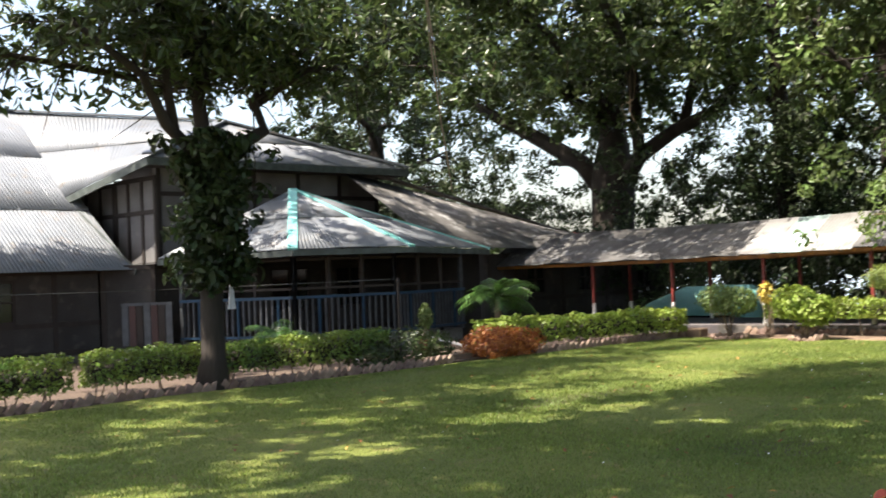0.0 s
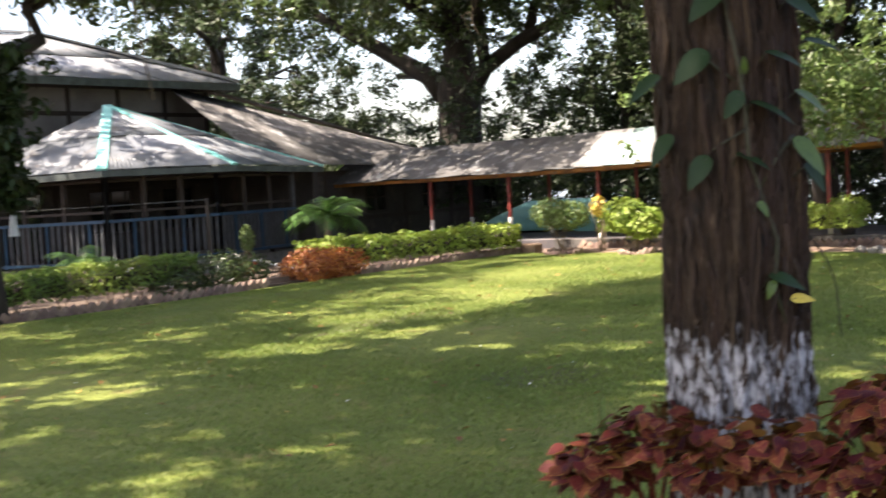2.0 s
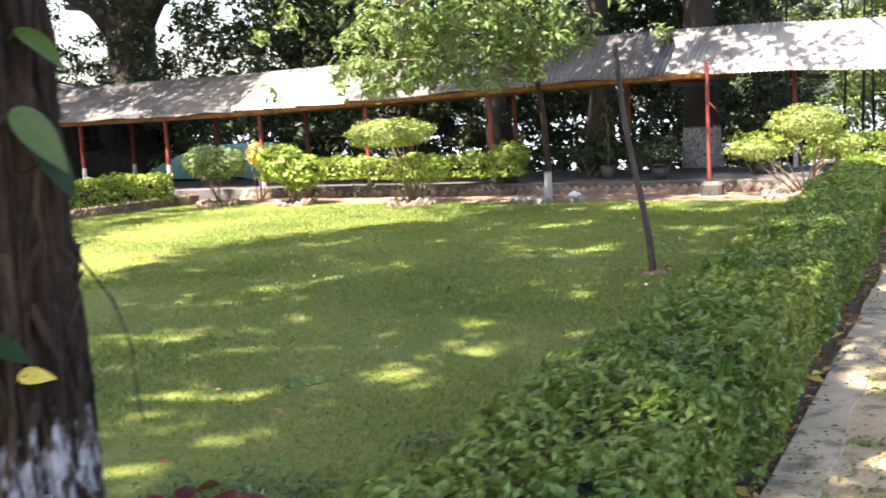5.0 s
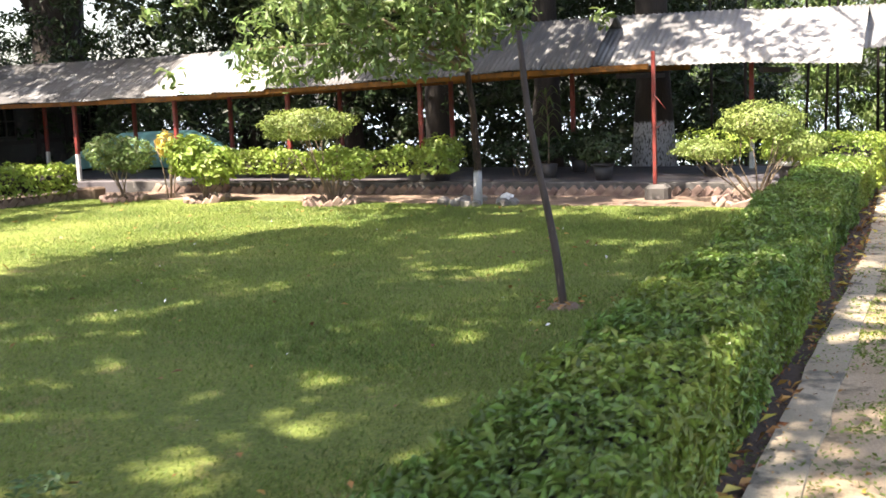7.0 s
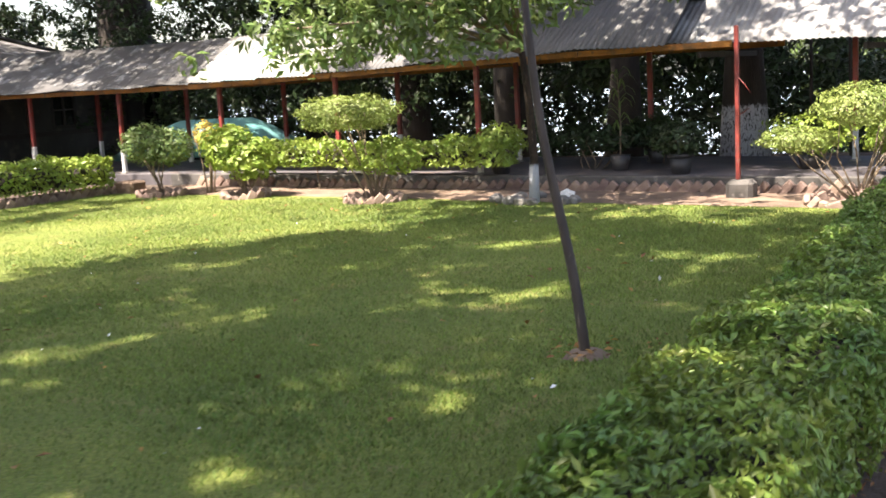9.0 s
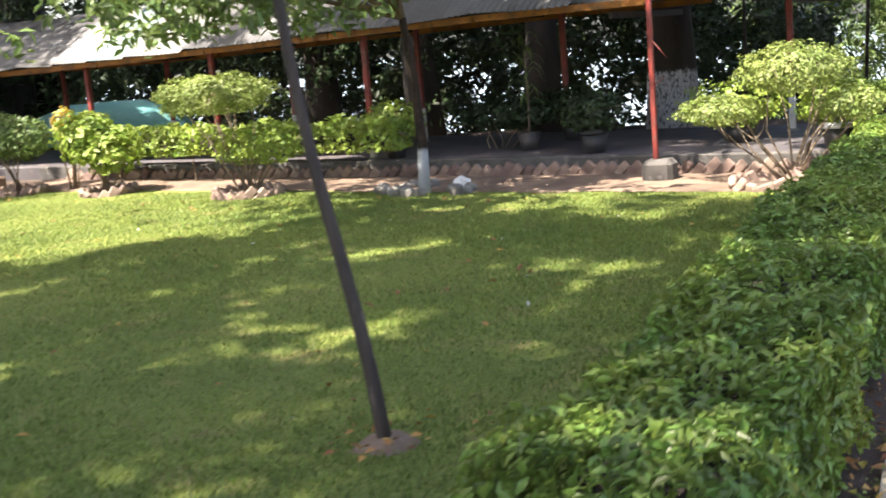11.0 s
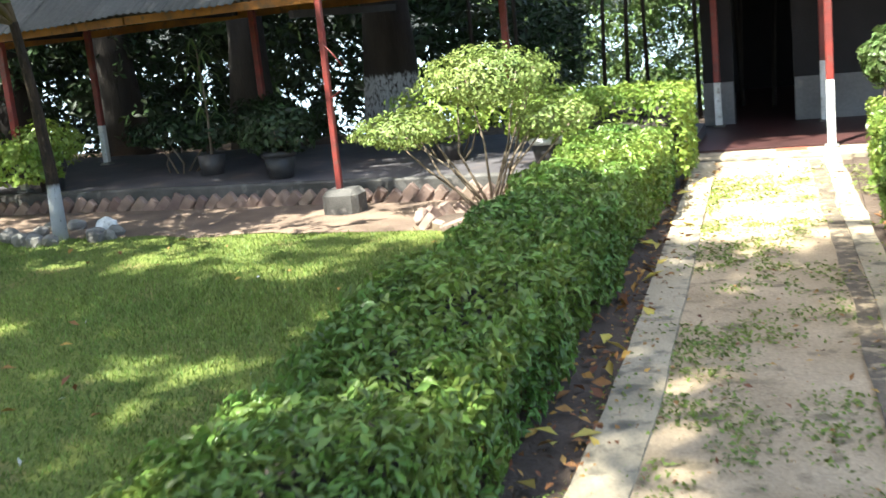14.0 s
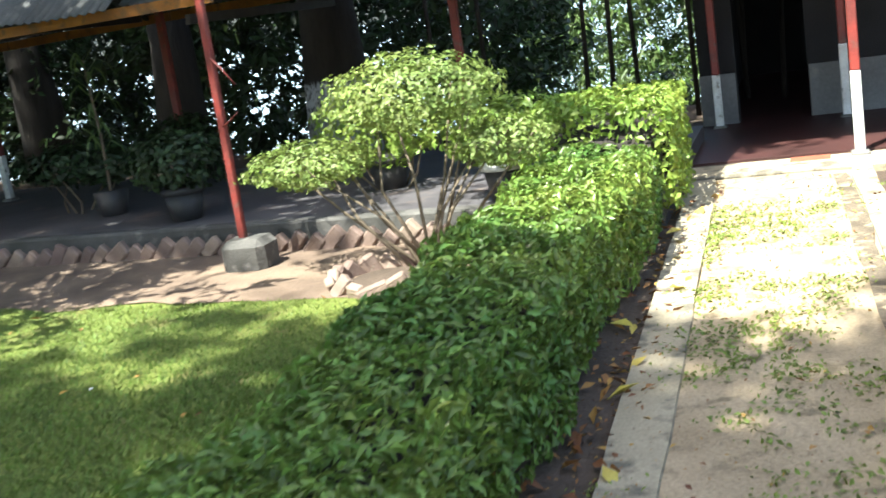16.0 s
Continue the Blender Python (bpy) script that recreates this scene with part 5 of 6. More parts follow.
# ---- bungalow yard things ----
def palm(x, y, z, n, length, seed, label):
    q = np.random.default_rng(seed)
    t = thing("palm", label, "plant")
    part("stem", Shape().tube([(x, y, -0.02), (x, y, z)], [0.09, 0.06], 9, 0.1, q), TWIG, t)
    for i in range(n):
        s = Shape()
        a = i * 2.4
        el = q.uniform(0.5, 1.45)
        pts = [Vector((x, y, z))]
        for j in range(7):
            el -= 0.22
            pts.append(pts[-1] + Vector((math.cos(a) * math.cos(el), math.sin(a) * math.cos(el), math.sin(el))) * length / 7)
        s.tube(pts, [0.012 - 0.0014 * j for j in range(8)], 5)
        side = Vector((-math.sin(a), math.cos(a), 0))
        for j in range(1, 8):
            for sg in (-1, 1):
                for f in (0.0, 0.5):
                    b = pts[j - 1].lerp(pts[j], f)
                    w = length * 0.3 * math.sin(math.pi * (j + f) / 9.0)
                    tip = b + side * sg * w + (pts[j] - pts[j - 1]) * 0.8 + Vector((0, 0, -w * 0.4))
                    k = (pts[j] - pts[j - 1]) * 0.2
                    s.add([b - k, b + k, tip], [(0, 1, 2)])
        part("frond", s, PALM_LEAF, t)


palm(-17.75, 21.75, 1.0, 24, 1.1, 601, "bright green potted fan of palm fronds by the veranda")
palm(-18.3, 15.9, 0.45, 13, 0.85, 602, "shaded palm fronds before the veranda rail")
palm(-17.9, 15.1, 0.4, 11, 0.7, 603, "dark shaded palm beside the hedge")
palm(-17.6, 22.1, 0.35, 9, 0.5, 604, "small pale palm under the larger palm")
for (x, y, z), (x2, y2, z2) in (((-17.75, 19.0, 0.42), (-16.95, 19.9, 0.05)), ((-17.3, 16.1, 0.4), (-16.7, 16.6, 0.05))):
    d = thing("plank", "whitewashed plank sloping down from the veranda", "plank", "sloping planks")
    part("board", Shape().beam((x, y, z), (x2, y2, z2), 0.3, 0.05), WHITE, d)
    part("support", Shape().box(x - 0.12, x - 0.04, y - 0.1, y + 0.1, 0, z), KERBSTONE, d)
wire = thing("clothes_line", "thin washing line stretched before the veranda", "wire")
part("line", Shape().tube([(-15.6, 4.0 + i * 1.26, 1.66 - 0.008 * i - 0.05 * math.sin(i / 10 * math.pi)) for i in range(11)], [0.006] * 11, 5), WIRE, wire)
part("line_post", Shape().box(-15.62, -15.58, 16.58, 16.62, 0, 1.6), TIMBER, wire)
part("line_post", Shape().box(-15.63, -15.57, 3.97, 4.03, 0, 1.7), TIMBER, wire)
cl = Shape()
for j in range(9):
    for i in range(7):
        w = 0.035 + 0.05 * (j / 8) ** 1.5
        cl.v.append((-15.6 + 0.018 * math.sin(i * 1.7), 12.87 + (i - 3) / 3 * w, 1.62 - 0.42 * j / 8))
cl.f = [(j * 7 + i, j * 7 + i + 1, j * 7 + i + 8, j * 7 + i + 7) for j in range(8) for i in range(6)]
k = len(cl.v)
cl.add([(x + 0.01, y, z) for x, y, z in cl.v], [tuple(reversed(f)) for f in cl.f])
tagged(part("cloth", cl, CLOTH, smooth=True), "white cloth hanging from the washing line", "cloth")
hb = np.random.default_rng(611)
pp, nn = clumps(hb, np.array([[-24.2, 33.0, 2.75], [-23.8, 33.3, 2.7], [-24.6, 32.7, 2.72]]), 0.22, 60, 0.2)
rf = thing("flowering_shrub", "red-flowering creeper behind the tin roof", "shrub")
part("stem", Shape().tube([(-24.2, 33.0, 0), (-24.2, 33.0, 2.7)], [0.04, 0.02], 6), TWIG, rf)
part("flower", leaf_data("flower", RED, pp, nn, np.full(len(pp), 0.13), hb), None, rf)

# tent-like tarpaulin behind the walkway
tp = Shape()
rows = [(-19.3, 0.25), (-18.6, 0.7), (-17.9, 0.98), (-16.6, 1.02), (-15.8, 1.0), (-15.3, 0.7), (-14.9, 0.25)]
for x, z in rows:
    for y, f in ((28.6, 0.25), (29.2, 0.85), (29.9, 1.0), (30.6, 0.8), (31.0, 0.2)):
        tp.v.append((x, y, max(0.05, z * f) + 0.03 * noise.noise(Vector((x * 2, y * 2, 0)))))
tp.f = [(i * 5 + j, i * 5 + j + 1, i * 5 + j + 6, i * 5 + j + 5) for i in range(6) for j in range(4)]
tagged(part("tarpaulin", tp, TARP, smooth=True), "teal tarpaulin draped over a mound behind the walkway", "tarpaulin").modifiers.new("thick", "SOLIDIFY").thickness = 0.02
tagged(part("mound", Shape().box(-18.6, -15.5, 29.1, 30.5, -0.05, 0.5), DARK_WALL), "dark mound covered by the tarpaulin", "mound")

# ---- end of the path: dark shelter ----
setting("shelter_floor", Shape().box(-0.66, 9, 26.2, 33, -0.1, 0.07), RED_FLOOR, "dark red cement floor of the shelter", "floor")
setting("shelter_apron", Shape().box(-0.64, 9, 25.64, 26.196, -0.1, 0.05, None, 0.008), EDGING, "pale cement apron before the shelter floor", "pavement")
setting("kerb_patch", Shape().box(0.17, 0.47, 26.0, 26.185, 0.0, 0.056, None, 0.003), TERRACOTTA, "red-painted patch on the shelter's edge", "kerb")
setting("kerb_stone", Shape().box(-0.86, -0.6, 25.25, 25.6, -0.05, 0.12, None, 0.04), STONE, "rough dark stone at the path's end", "stone")
# Wall and ceiling take the interior's darkness from their colour.
setting("wall_back", Shape().box(-0.67, -0.32, 28.4, 28.55, 0.06, 2.6).box(0.34, 7, 28.4, 28.55, 0.06, 2.6).box(-0.32, 0.34, 28.4, 28.55, 2.05, 2.6).box(-0.67, -0.52, 28.55, 33, 0.06, 2.6).box(-0.67, 7, 33, 33.15, -2, 2.6), DARK_WALL, "shelter wall coloured dark for the shade inside, with an open doorway", "wall")
setting("wall_dado", Shape().box(-0.673, -0.33, 28.37, 28.396, 0.07, 0.56).box(0.35, 7, 28.37, 28.396, 0.07, 0.56), LIME, "whitewashed lower band of the shelter wall", "wall")
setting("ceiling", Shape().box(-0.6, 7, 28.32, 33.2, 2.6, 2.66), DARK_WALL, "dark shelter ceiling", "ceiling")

# ---- trees ----
lt = thing("tree", "dark leafy tree with forked trunk before the bungalow", "tree", at=(-0.3, 0.19, 0))
rng = np.random.default_rng(41)
X = -14.65
part("trunk", Shape().tube([(X, 11.8, -0.05), (X, 11.85, 0.5), (X, 11.85, 1.8), (X, 11.9, 3.0), (X, 11.91, 3.55)], [0.28, 0.19, 0.17, 0.18, 0.2], 14, 0.06, rng), DARK_BARK, lt, smooth=True)
ends = []
for pts, r in ((((X, 11.9, 3.4), (X, 11.15, 4.06), (X + 0.3, 10.6, 4.7), (X + 0.5, 9.4, 5.3)), 0.11), (((X, 11.9, 3.4), (X - 0.2, 11.85, 4.6), (X - 0.1, 11.84, 5.9), (X, 11.9, 7.6)), 0.13),
               (((X, 11.3, 3.95), (X, 11.2, 4.6), (X, 11.2, 5.8), (X + 0.3, 10.8, 7.2)), 0.09), (((X, 11.95, 3.5), (X + 0.1, 12.9, 4.06), (X + 0.1, 12.7, 4.5), (X, 13.3, 5.2), (X, 14.2, 5.6)), 0.12),
               (((X, 12.7, 4.4), (X + 0.6, 13.4, 5.0), (X + 1.2, 14.6, 5.1), (X + 1.4, 15.8, 5.3)), 0.07), (((X, 11.85, 4.8), (X - 1, 12.6, 5.6), (X - 2, 13.5, 6.4)), 0.08), (((X, 10.7, 4.7), (X - 0.8, 9.2, 5.0), (X - 1, 7.6, 5.0)), 0.06), (((X, 11.85, 5.4), (X + 1, 11.2, 6.2), (X + 2, 10.4, 6.8)), 0.07)):
    k = len(pts)
    part("limb", Shape().tube(pts, [r * (1 - 0.8 * i / k) for i in range(k)], 9, 0.06, rng), DARK_BARK, lt, smooth=True)
    for i in range(1, k):
        ends += [Vector(pts[i]), Vector(pts[i - 1]).lerp(Vector(pts[i]), 0.6)]
tw = Shape()
tips = []
for e in ends:
    if e.z < 4.5:
        continue
    for j in range(5):
        d = Vector((rng.normal(), rng.normal(), rng.normal() * 0.7)).normalized() * rng.uniform(0.7, 1.6)
        tw.tube([e, e + d * 0.5 + Vector((0, 0, 0.1)), e + d], [0.02, 0.012, 0.005], 5)
        tips += [e + d * 0.5, e + d]
tagged(part("twig", tw, DARK_BARK, lt, smooth=True), kind="stuff")
tips = np.array([tuple(e) for e in tips])
c = tips[rng.integers(0, len(tips), 800)] + rng.normal(size=(800, 3)) * np.array([0.7, 0.7, 0.45])
c = c[(c[:, 2] > 4.4 + 0.6 * rng.random(800))]
p, nr = clumps(rng, c, 0.38, 26, 0.2)
part("crown", leaf_data("crown", TREE_LEAF, p, nr, 0.21 * rng.uniform(0.7, 1.3, len(p)), rng, slim=0.32, droop=(0, 0, -0.5)), None, lt)
# the crown's high spread, unseen and added to shade the veranda
far_ends = []
for k in range(7):
    e = Vector((-15.5 - k * 1.1, 10.6 + (k * 2.3) % 5.5, 9.3))
    m = Vector((X - 0.5 - 0.3 * k, 11.9, 7.8))
    part("limb", Shape().tube([(X, 11.9, 6.4), m, e], [0.08, 0.06, 0.02], 7), DARK_BARK, lt, smooth=True)
    far_ends += [m, e]
c = np.stack([rng.uniform(-26, -14.5, 430), rng.uniform(8.0, 20.0, 430), rng.uniform(9.2, 10.8, 430)], 1)
p, nr = clumps(rng, c, 0.55, 40, 0.2)
part("upper_crown", leaf_data("upper_crown", TREE_LEAF, p, nr, 0.28 * rng.uniform(0.7, 1.3, len(p)), rng, slim=0.45), None, lt)
c = np.stack([X + rng.normal(size=240) * 0.22 + 0.15, 11.85 + rng.normal(size=240) * 0.27, rng.uniform(1.6, 3.9, 240)], 1)
p, nr = clumps(rng, c, 0.22, 18, 0.3)
# Creeper takes the shaded leaf colour for its backlit look.
part("creeper", leaf_data("creeper", SHADED_LEAF, p, nr, 0.17 * rng.uniform(0.7, 1.3, len(p)), rng, slim=0.5, droop=(0, 0, -0.8)), None, lt)

bt = thing("tree", "huge old spreading tree behind the walkway roof", "tree", at=(0.19, -0.19, -0.13))
bt.scale = (1.08, 1.08, 1.08)
rng = np.random.default_rng(42)
part("trunk", Shape().tube([(-21.5, 31.3, -0.1), (-21.45, 31.3, 1.2), (-21.45, 31.3, 2.8), (-21.4, 31.3, 4.4), (-21.3, 31.3, 5.9), (-21.1, 31.3, 9)], [1.0, 0.75, 0.66, 0.68, 0.42, 0.22], 16, 0.07, rng), DARK_BARK, bt, smooth=True)
ends = []
for pts, r in ((((-21.6, 31.3, 3.9), (-22.5, 31.2, 5.0), (-24.2, 31, 6.0), (-26.6, 30.8, 7.3), (-28, 30.6, 9)), 0.34), (((-21.2, 31.3, 4.0), (-20.3, 31.2, 5.0), (-18.9, 31, 5.6), (-17.4, 30.8, 6.0), (-15.6, 30.5, 7.6)), 0.3),
               (((-21.2, 31.3, 6.5), (-20.2, 30.6, 8), (-18.5, 29.8, 9.5)), 0.2), (((-21.3, 31.3, 6), (-22.5, 29.8, 7.4), (-23.4, 28.2, 8.6)), 0.2), (((-26, 30.9, 7), (-26, 30.3, 9), (-25.4, 29.6, 11)), 0.16), (((-18.6, 31, 5.7), (-18.2, 31.4, 7.6), (-17.6, 31.6, 9.6)), 0.16), (((-21.2, 31.3, 8), (-21, 30, 9.6), (-20.5, 28.6, 11)), 0.16), (((-22.4, 31.2, 4.9), (-23.6, 32.4, 5.2), (-25.6, 33.4, 5.4)), 0.2), (((-20.3, 31.2, 5.0), (-18.6, 28.5, 7.4), (-17.4, 25.5, 8.6), (-17.0, 22.8, 9.0)), 0.2), (((-21.3, 31.2, 6.5), (-21, 28, 8.4), (-20.6, 25, 9.2), (-20.4, 22.5, 9.6)), 0.18)):
    k = len(pts)
    part("limb", Shape().tube(pts, [r * (1 - 0.75 * i / k) for i in range(k)], 10, 0.08, rng), DARK_BARK, bt, smooth=True)
    for i in range(1, k):
        ends += [Vector(pts[i]), Vector(pts[i - 1]).lerp(Vector(pts[i]), 0.5)]
for i in range(14):
    q = np.random.default_rng(470 + i)
    e = ends[int(q.integers(0, len(ends)))]
    part("hanging_root", Shape().tube([e + Vector((q.normal() * 0.06 * j, q.normal() * 0.06, -j * q.uniform(0.3, 0.55))) for j in range(6)], [0.022, 0.018, 0.015, 0.012, 0.01, 0.006], 5), TWIG, bt, smooth=True)
ends = np.array([tuple(e) for e in ends if e.z > 5.5])
c = ends[rng.integers(0, len(ends), 800)] + rng.normal(size=(800, 3)) * np.array([1.7, 1.7, 1.2])
# The second batch of clumps is unseen, added to shade the walkway roof.
c = np.concatenate([c[c[:, 2] > 5.4 + rng.random(len(c)) * 1.2], np.stack([rng.uniform(-23, -14.6, 170), rng.uniform(19.8, 24.6, 170), rng.uniform(8.8, 10.4, 170)], 1)])
p, nr = clumps(rng, c, 0.6, 60, 0.2)
part("crown", leaf_data("crown", TREE_LEAF, p, nr, 0.24 * rng.uniform(0.7, 1.3, len(p)), rng, slim=0.45), None, bt)

# whitewashed trunks close behind the walkway, and the wood beyond
for i, (x, y, r, h) in enumerate(((-4.75, 29.0, 0.33, 13), (-7.0, 29.3, 0.27, 12), (-9.6, 30.2, 0.28, 12), (-12.6, 31.5, 0.32, 13), (-16.2, 33, 0.35, 13), (3.0, 35.2, 0.3, 12), (-34, 33, 0.4, 13), (8.5, 33, 0.35, 12))):
    q = np.random.default_rng(700 + i)
    t = thing("tree", "tall dark tree with whitewashed foot behind the walkway" if i < 1 else "tall dark tree in the wood behind the walkway", "tree", "wood behind the walkway")
    gz = ground_height(x, y) - 0.1
    limbs, ends = tree_limbs(q, (x, y, gz), h, r, 5.0 if r > 0.2 else 3.0, 13, (q.normal() * 0.5, q.normal() * 0.4), 0.34)
    part("trunk", limbs, LIMED_TRUNK if i < 1 else DARK_BARK, t, smooth=True)
    # Forward limbs and clumps, above the view, are added to shade the roof.
    if i < 3:
        for g in range(4):
            far = Vector((x - 2.4 + g * 1.6, 22.0 + g % 2, 8.2))
            part("limb", Shape().tube([Vector((x, y, 6.0 + 0.3 * g)), Vector((x, y, 7.0)).lerp(far, 0.5) + Vector((0, 0, 0.6)), far], [0.11, 0.07, 0.03], 7), DARK_BARK, t, smooth=True)
        ends = list(ends) + [Vector((x + q.uniform(-3.2, 1.2), q.uniform(20.6, 26.5), q.uniform(7.0, 9.5))) for _ in range(26)]
    # Clumps set sunward of the roof so that their shadow lands on it.
    over = np.array([(-8.5 + 4.6 * a - 0.251 * 6, 23.3 + 2.3 * b - 0.494 * 6, 7.6 + 1.4 * d) for a, b, d in q.random((60 if i == 1 else 0, 3))]).reshape(-1, 3)
    ends = np.array([tuple(e) for e in ends])
    k = 190 if i in (3, 4) else 330
    c = ends[q.integers(0, len(ends), k)] + q.normal(size=(k, 3)) * np.array([1.0, 1.0, 0.8])
    c = np.concatenate([c[c[:, 2] > 3.4], over])
    p, nr = clumps(q, c, 0.65, 52, 0.2)
    part("crown", leaf_data("crown", LIGHT_LEAF if i in (3, 4) else TREE_LEAF if i % 3 else SHADED_LEAF, p, nr, 0.27 * q.uniform(0.7, 1.3, len(p)), q, slim=0.45, droop=(0, 0, -0.4)), None, t)

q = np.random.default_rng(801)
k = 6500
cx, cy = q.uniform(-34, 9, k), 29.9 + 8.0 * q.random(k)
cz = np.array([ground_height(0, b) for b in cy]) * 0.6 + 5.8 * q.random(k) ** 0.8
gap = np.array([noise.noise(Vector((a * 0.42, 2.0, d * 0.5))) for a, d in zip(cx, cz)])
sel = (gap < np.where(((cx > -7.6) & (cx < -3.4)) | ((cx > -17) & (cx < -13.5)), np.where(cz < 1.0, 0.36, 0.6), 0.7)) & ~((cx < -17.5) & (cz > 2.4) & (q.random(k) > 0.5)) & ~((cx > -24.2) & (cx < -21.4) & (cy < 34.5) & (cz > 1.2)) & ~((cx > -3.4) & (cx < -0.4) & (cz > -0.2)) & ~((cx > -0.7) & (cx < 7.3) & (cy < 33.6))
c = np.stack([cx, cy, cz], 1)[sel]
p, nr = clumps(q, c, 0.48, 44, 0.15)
tagged(new("undergrowth", leaf_data("undergrowth", SHADED_LEAF, p, nr, 0.2 * q.uniform(0.6, 1.3, len(p)), q, slim=0.4, droop=(0, 0, -0.3))), "dense dark undergrowth filling the wood behind the walkway", "undergrowth", kind="stuff")
k = 1900
c = np.stack([q.uniform(-7.5, 1.0, k), q.uniform(44, 49, k), q.uniform(-5.0, 6.5, k)], 1)
p, nr = clumps(q, c, 0.6, 42, 0.15)
tagged(new("bright_bamboo", leaf_data("bright_bamboo", LIGHT_LEAF, p, nr, 0.25 * q.uniform(0.6, 1.3, len(p)), q, slim=0.25, droop=(0, 0, -0.8))), "sunlit pale green thicket beyond the shaded wood", "undergrowth", kind="stuff")
lit = Shape()
for i in range(9):
    q2 = np.random.default_rng(820 + i)
    x, y = q2.uniform(-4, 0.5), q2.uniform(29.4, 31)
    lit.tube([(x, y, -0.2), (x + q2.normal() * 0.1, y, 2.2), (x + q2.normal() * 0.2, y, 5)], [0.03, 0.026, 0.02], 7)
tagged(part("saplings", lit, DARK_BARK, smooth=True), "thin dark bare stems standing in the wood", "undergrowth", kind="stuff")

# ---- litter ----
q = np.random.default_rng(901)
n = 330
x, y = -1.5 - 12.5 * q.random(n), 8 + 15 * q.random(n)
tagged(new("fallen_leaves", leaf_data("fallen_leaves", DEAD_LEAF, np.stack([x, y, np.full(n, 0.045)], 1), np.tile([0, 0, 1.0], (n, 1)) + q.normal(size=(n, 3)) * 0.3, q.uniform(0.03, 0.09, n), q, slim=0.5)), "scattered brown and yellow leaves on the lawn", "leaves", kind="stuff")
n = 2600
x, y = q.uniform(-1.0, -0.3, n), 8.0 + 17.0 * q.random(n)
tagged(new("leaf_litter", leaf_data("leaf_litter", DEAD_LEAF, np.stack([x, y, np.full(n, 0.042)], 1), np.tile([0, 0, 1.0], (n, 1)) + q.normal(size=(n, 3)) * 0.4, 0.024 + 0.075 * q.random(n) ** 3, q, slim=0.5)), "dry leaves lying on the earth under the hedge", "leaves", kind="stuff")
n = 1500
x, y = q.uniform(0.9, 2.0, n), 8.6 + 15 * q.random(n)
tagged(new("leaf_litter", leaf_data("leaf_litter", DEAD_LEAF, np.stack([x, y, np.full(n, 0.032)], 1), np.tile([0, 0, 1.0], (n, 1)) + q.normal(size=(n, 3)) * 0.4, 0.02 + 0.08 * q.random(n) ** 2, q, slim=0.5)), "dry leaves lying on the earth beside the path", "leaves", kind="stuff")
n = 60
x, y = q.uniform(-0.56, -0.3, n), 8.0 + 16.5 * q.random(n)
tagged(new("yellow_leaves", leaf_data("yellow_leaves", YELLOW_LEAF, np.stack([x, y, np.full(n, 0.05)], 1), np.tile([0, 0, 1.0], (n, 1)) + q.normal(size=(n, 3)) * 0.3, q.uniform(0.07, 0.16, n), q, slim=0.45)), "fallen yellow leaves at the hedge's foot", "leaves", kind="stuff")
k = 1150
cx = -0.3 + 1.3 * q.random(k) ** 1.8
cy = 8 + 17 * q.random(k)
ok = np.array([noise.noise(Vector((a * 2.2, b * 1.1, 9))) for a, b in zip(cx, cy)]) > -0.2
c = np.stack([cx, cy, np.full(k, 0.035)], 1)[ok]
p = np.repeat(c, 22, 0) + q.normal(size=(len(c) * 22, 3)) * np.array([0.06, 0.06, 0.008])
p[:, 2] = np.clip(p[:, 2], 0.036, 0.07)
tagged(new("weeds", leaf_data("weeds", WEED_LEAF, p, q.normal(size=p.shape) * 0.4 + np.array([0, 0, 1.0]), 0.026 * q.uniform(0.6, 1.5, len(p)), q, slim=0.5)), "small green weeds spreading over the path", "weeds", kind="stuff")

n = 1400
x, y = -0.36 + 1.25 * q.random(n) ** 1.4, 8 + 17.5 * q.random(n)
tagged(new("leaf_crumbs", leaf_data("leaf_crumbs", DEAD_LEAF, np.stack([x, y, np.full(n, 0.048)], 1), np.tile([0, 0, 1.0], (n, 1)) + q.normal(size=(n, 3)) * 0.3, 0.012 + 0.035 * q.random(n) ** 3, q, slim=0.5)), "dry leaf crumbs strewn over the path", "leaves", kind="stuff")

# ---- pale long-leaved plant on the walkway ----
q = np.random.default_rng(950)
dr = thing("dracaena", "spindly pale long-leaved plant in a pot on the walkway", "potted plant")
part("stem", Shape().tube([(-5.7, 25.7, 0.2), (-5.68, 25.7, 0.9), (-5.72, 25.72, 1.6)], [0.016, 0.013, 0.008], 6), TWIG, dr, smooth=True)
part("pot", Shape().tube([(-5.7, 25.7, 0.17), (-5.7, 25.7, 0.42)], [0.11, 0.16], 14), POT, dr, smooth=True)
for i in range(26):
    a, z = i * 2.4, 0.75 + 0.9 * i / 26
    d = Vector((math.cos(a), math.sin(a), 0))
    s0 = Vector((-5.7, 25.7, z))
    ln = q.uniform(0.22, 0.34)
    w = Vector((-d.y, d.x, 0)) * 0.014
    pts = [s0, s0 + d * ln * 0.45 + Vector((0, 0, 0.12)), s0 + d * ln * 0.8 + Vector((0, 0, 0.06)), s0 + d * ln + Vector((0, 0, -0.06))]
    part("leaf", Shape().add([pts[0] - w * 0.5, pts[0] + w * 0.5, pts[1] - w, pts[1] + w, pts[2] - w * 0.8, pts[2] + w * 0.8, pts[3]], [(0, 1, 3, 2), (2, 3, 5, 4), (4, 5, 6)]), LIGHT_LEAF, dr)

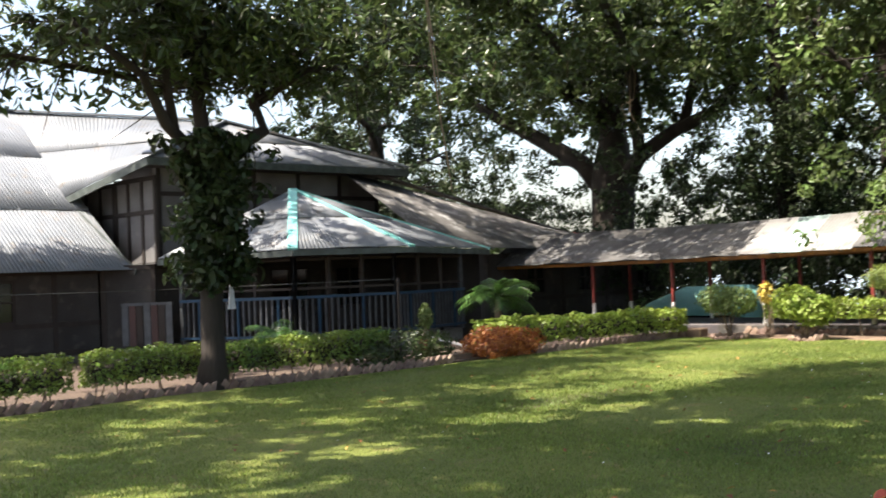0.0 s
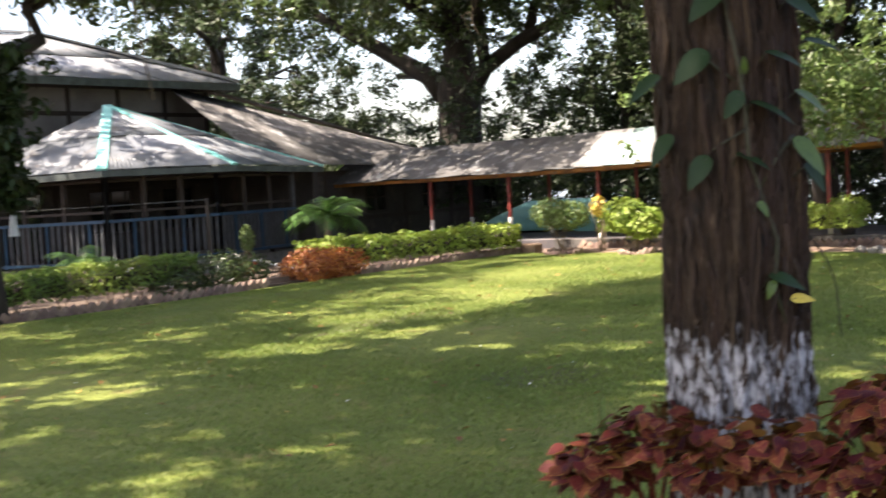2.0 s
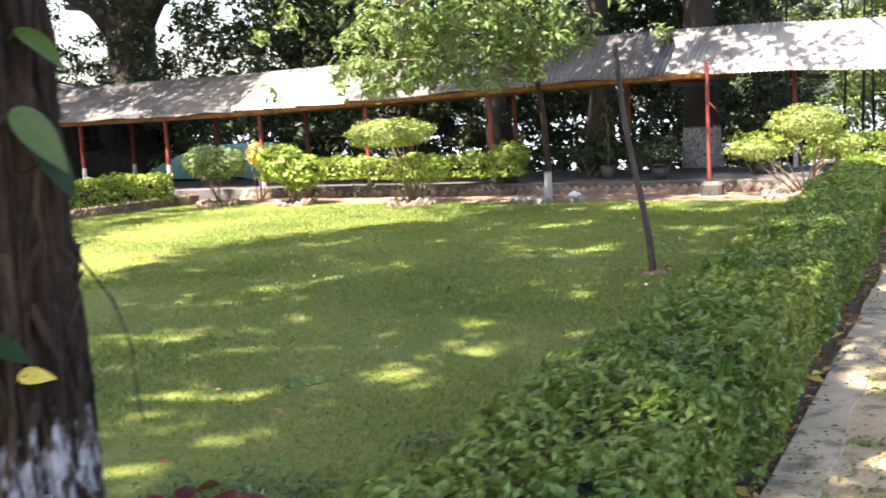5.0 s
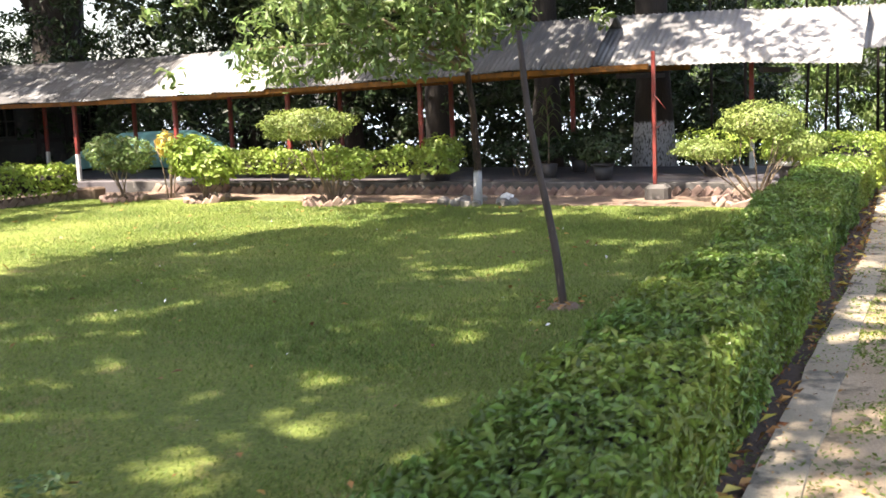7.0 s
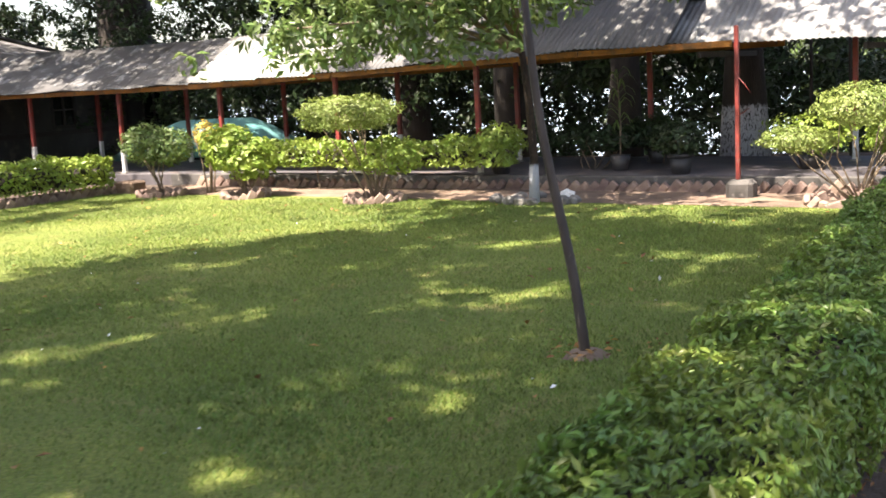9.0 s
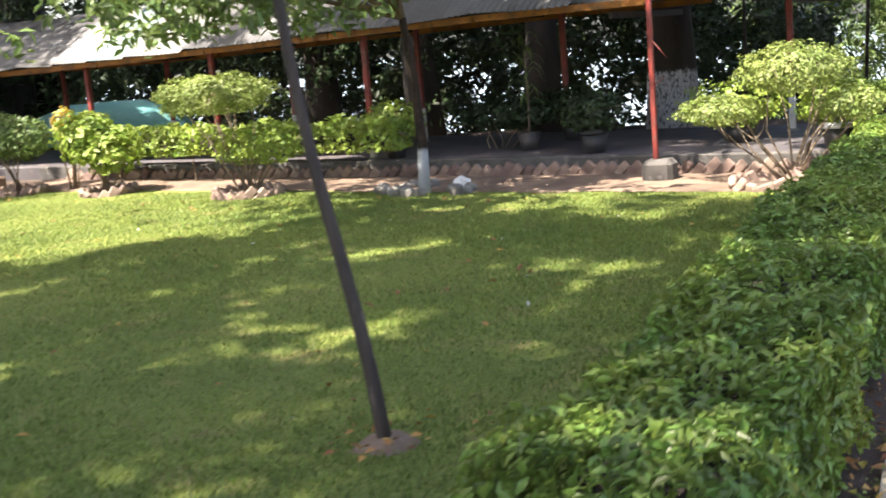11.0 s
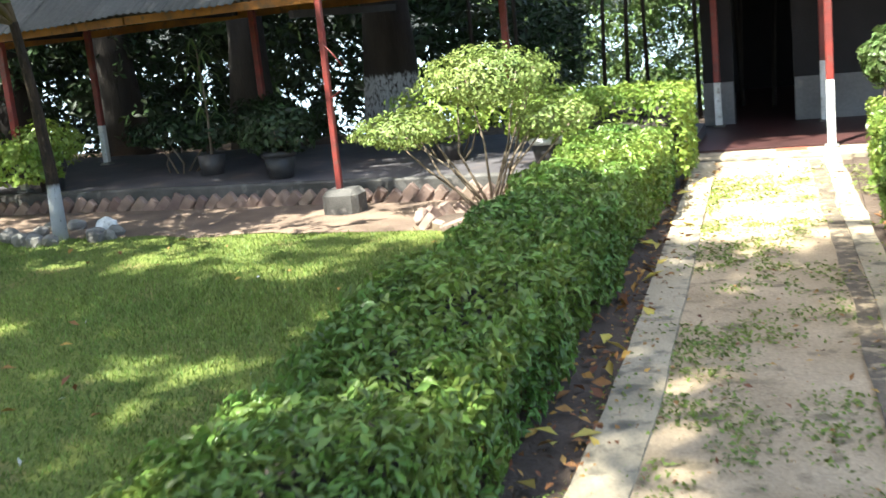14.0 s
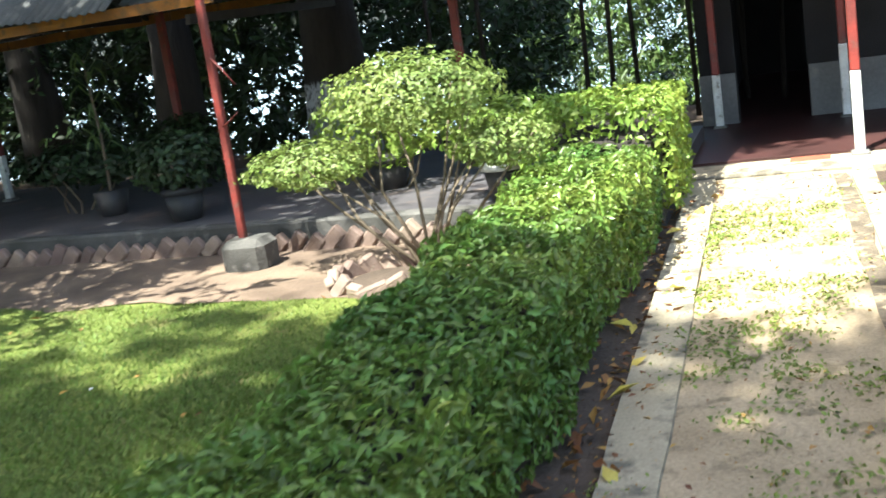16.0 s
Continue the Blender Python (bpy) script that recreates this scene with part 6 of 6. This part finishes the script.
# ---- small things on the lawn ----
ring = Shape()
for i in range(18):
    a = 2 * math.pi * i / 18
    r = 0.15 + 0.05 * noise.noise(Vector((math.cos(a) * 2, math.sin(a) * 2, 5)))
    ring.v += [(-2.29 + math.cos(a) * r, 15.96 + math.sin(a) * r, -0.01), (-2.29 + math.cos(a) * r * 0.6, 15.96 + math.sin(a) * r * 0.6, 0.035)]
ring.v.append((-2.29, 15.96, 0.045))
ring.f = [f for i in range(18) for f in ((2 * i, 2 * ((i + 1) % 18), 2 * ((i + 1) % 18) + 1, 2 * i + 1), (2 * i + 1, 2 * ((i + 1) % 18) + 1, 36))]
setting("pole_soil", ring, PALE_SOIL, "small mound of bare earth round the bamboo pole", "soil", smooth=True)
q = np.random.default_rng(971)
n = 34
p = np.stack([-2.29 + q.normal(size=n) * 0.16, 15.93 + q.normal(size=n) * 0.14, np.full(n, 0.05)], 1)
tagged(new("leaf_litter", leaf_data("leaf_litter", DEAD_LEAF, p, np.tile([0, 0, 1.0], (n, 1)) + q.normal(size=(n, 3)) * 0.4, q.uniform(0.03, 0.07, n), q, slim=0.5)), "dry leaves caught round the foot of the pole", "leaves", kind="stuff")
n = 45
p = np.stack([-1.6 - 8 * q.random(n), 8.5 + 13 * q.random(n), np.full(n, 0.045)], 1)
tagged(new("fallen_petals", leaf_data("fallen_petals", CLOTH, p, np.tile([0, 0, 1.0], (n, 1)) + q.normal(size=(n, 3)) * 0.5, q.uniform(0.02, 0.05, n), q, slim=0.6)), "small white petals scattered on the lawn", "petals", kind="stuff")
tufts = np.array([(-2.3, 9.55), (-2.5, 9.7), (-2.15, 9.75), (-1.95, 10.5), (-2.7, 9.5), (-3.2, 11.4)])
n = 420
c = tufts[q.integers(0, len(tufts), n)]
p = np.concatenate([c + q.normal(size=(n, 2)) * 0.1, q.uniform(0.03, 0.085, (n, 1))], 1)
tagged(new("lawn_weeds", leaf_data("lawn_weeds", BROAD_WEED, p, q.normal(size=(n, 3)) * 0.5 + np.array([0, 0, 1.0]), q.uniform(0.03, 0.06, n), q, slim=0.45)), "low broad-leaved weeds growing in the lawn", "weeds", kind="stuff")
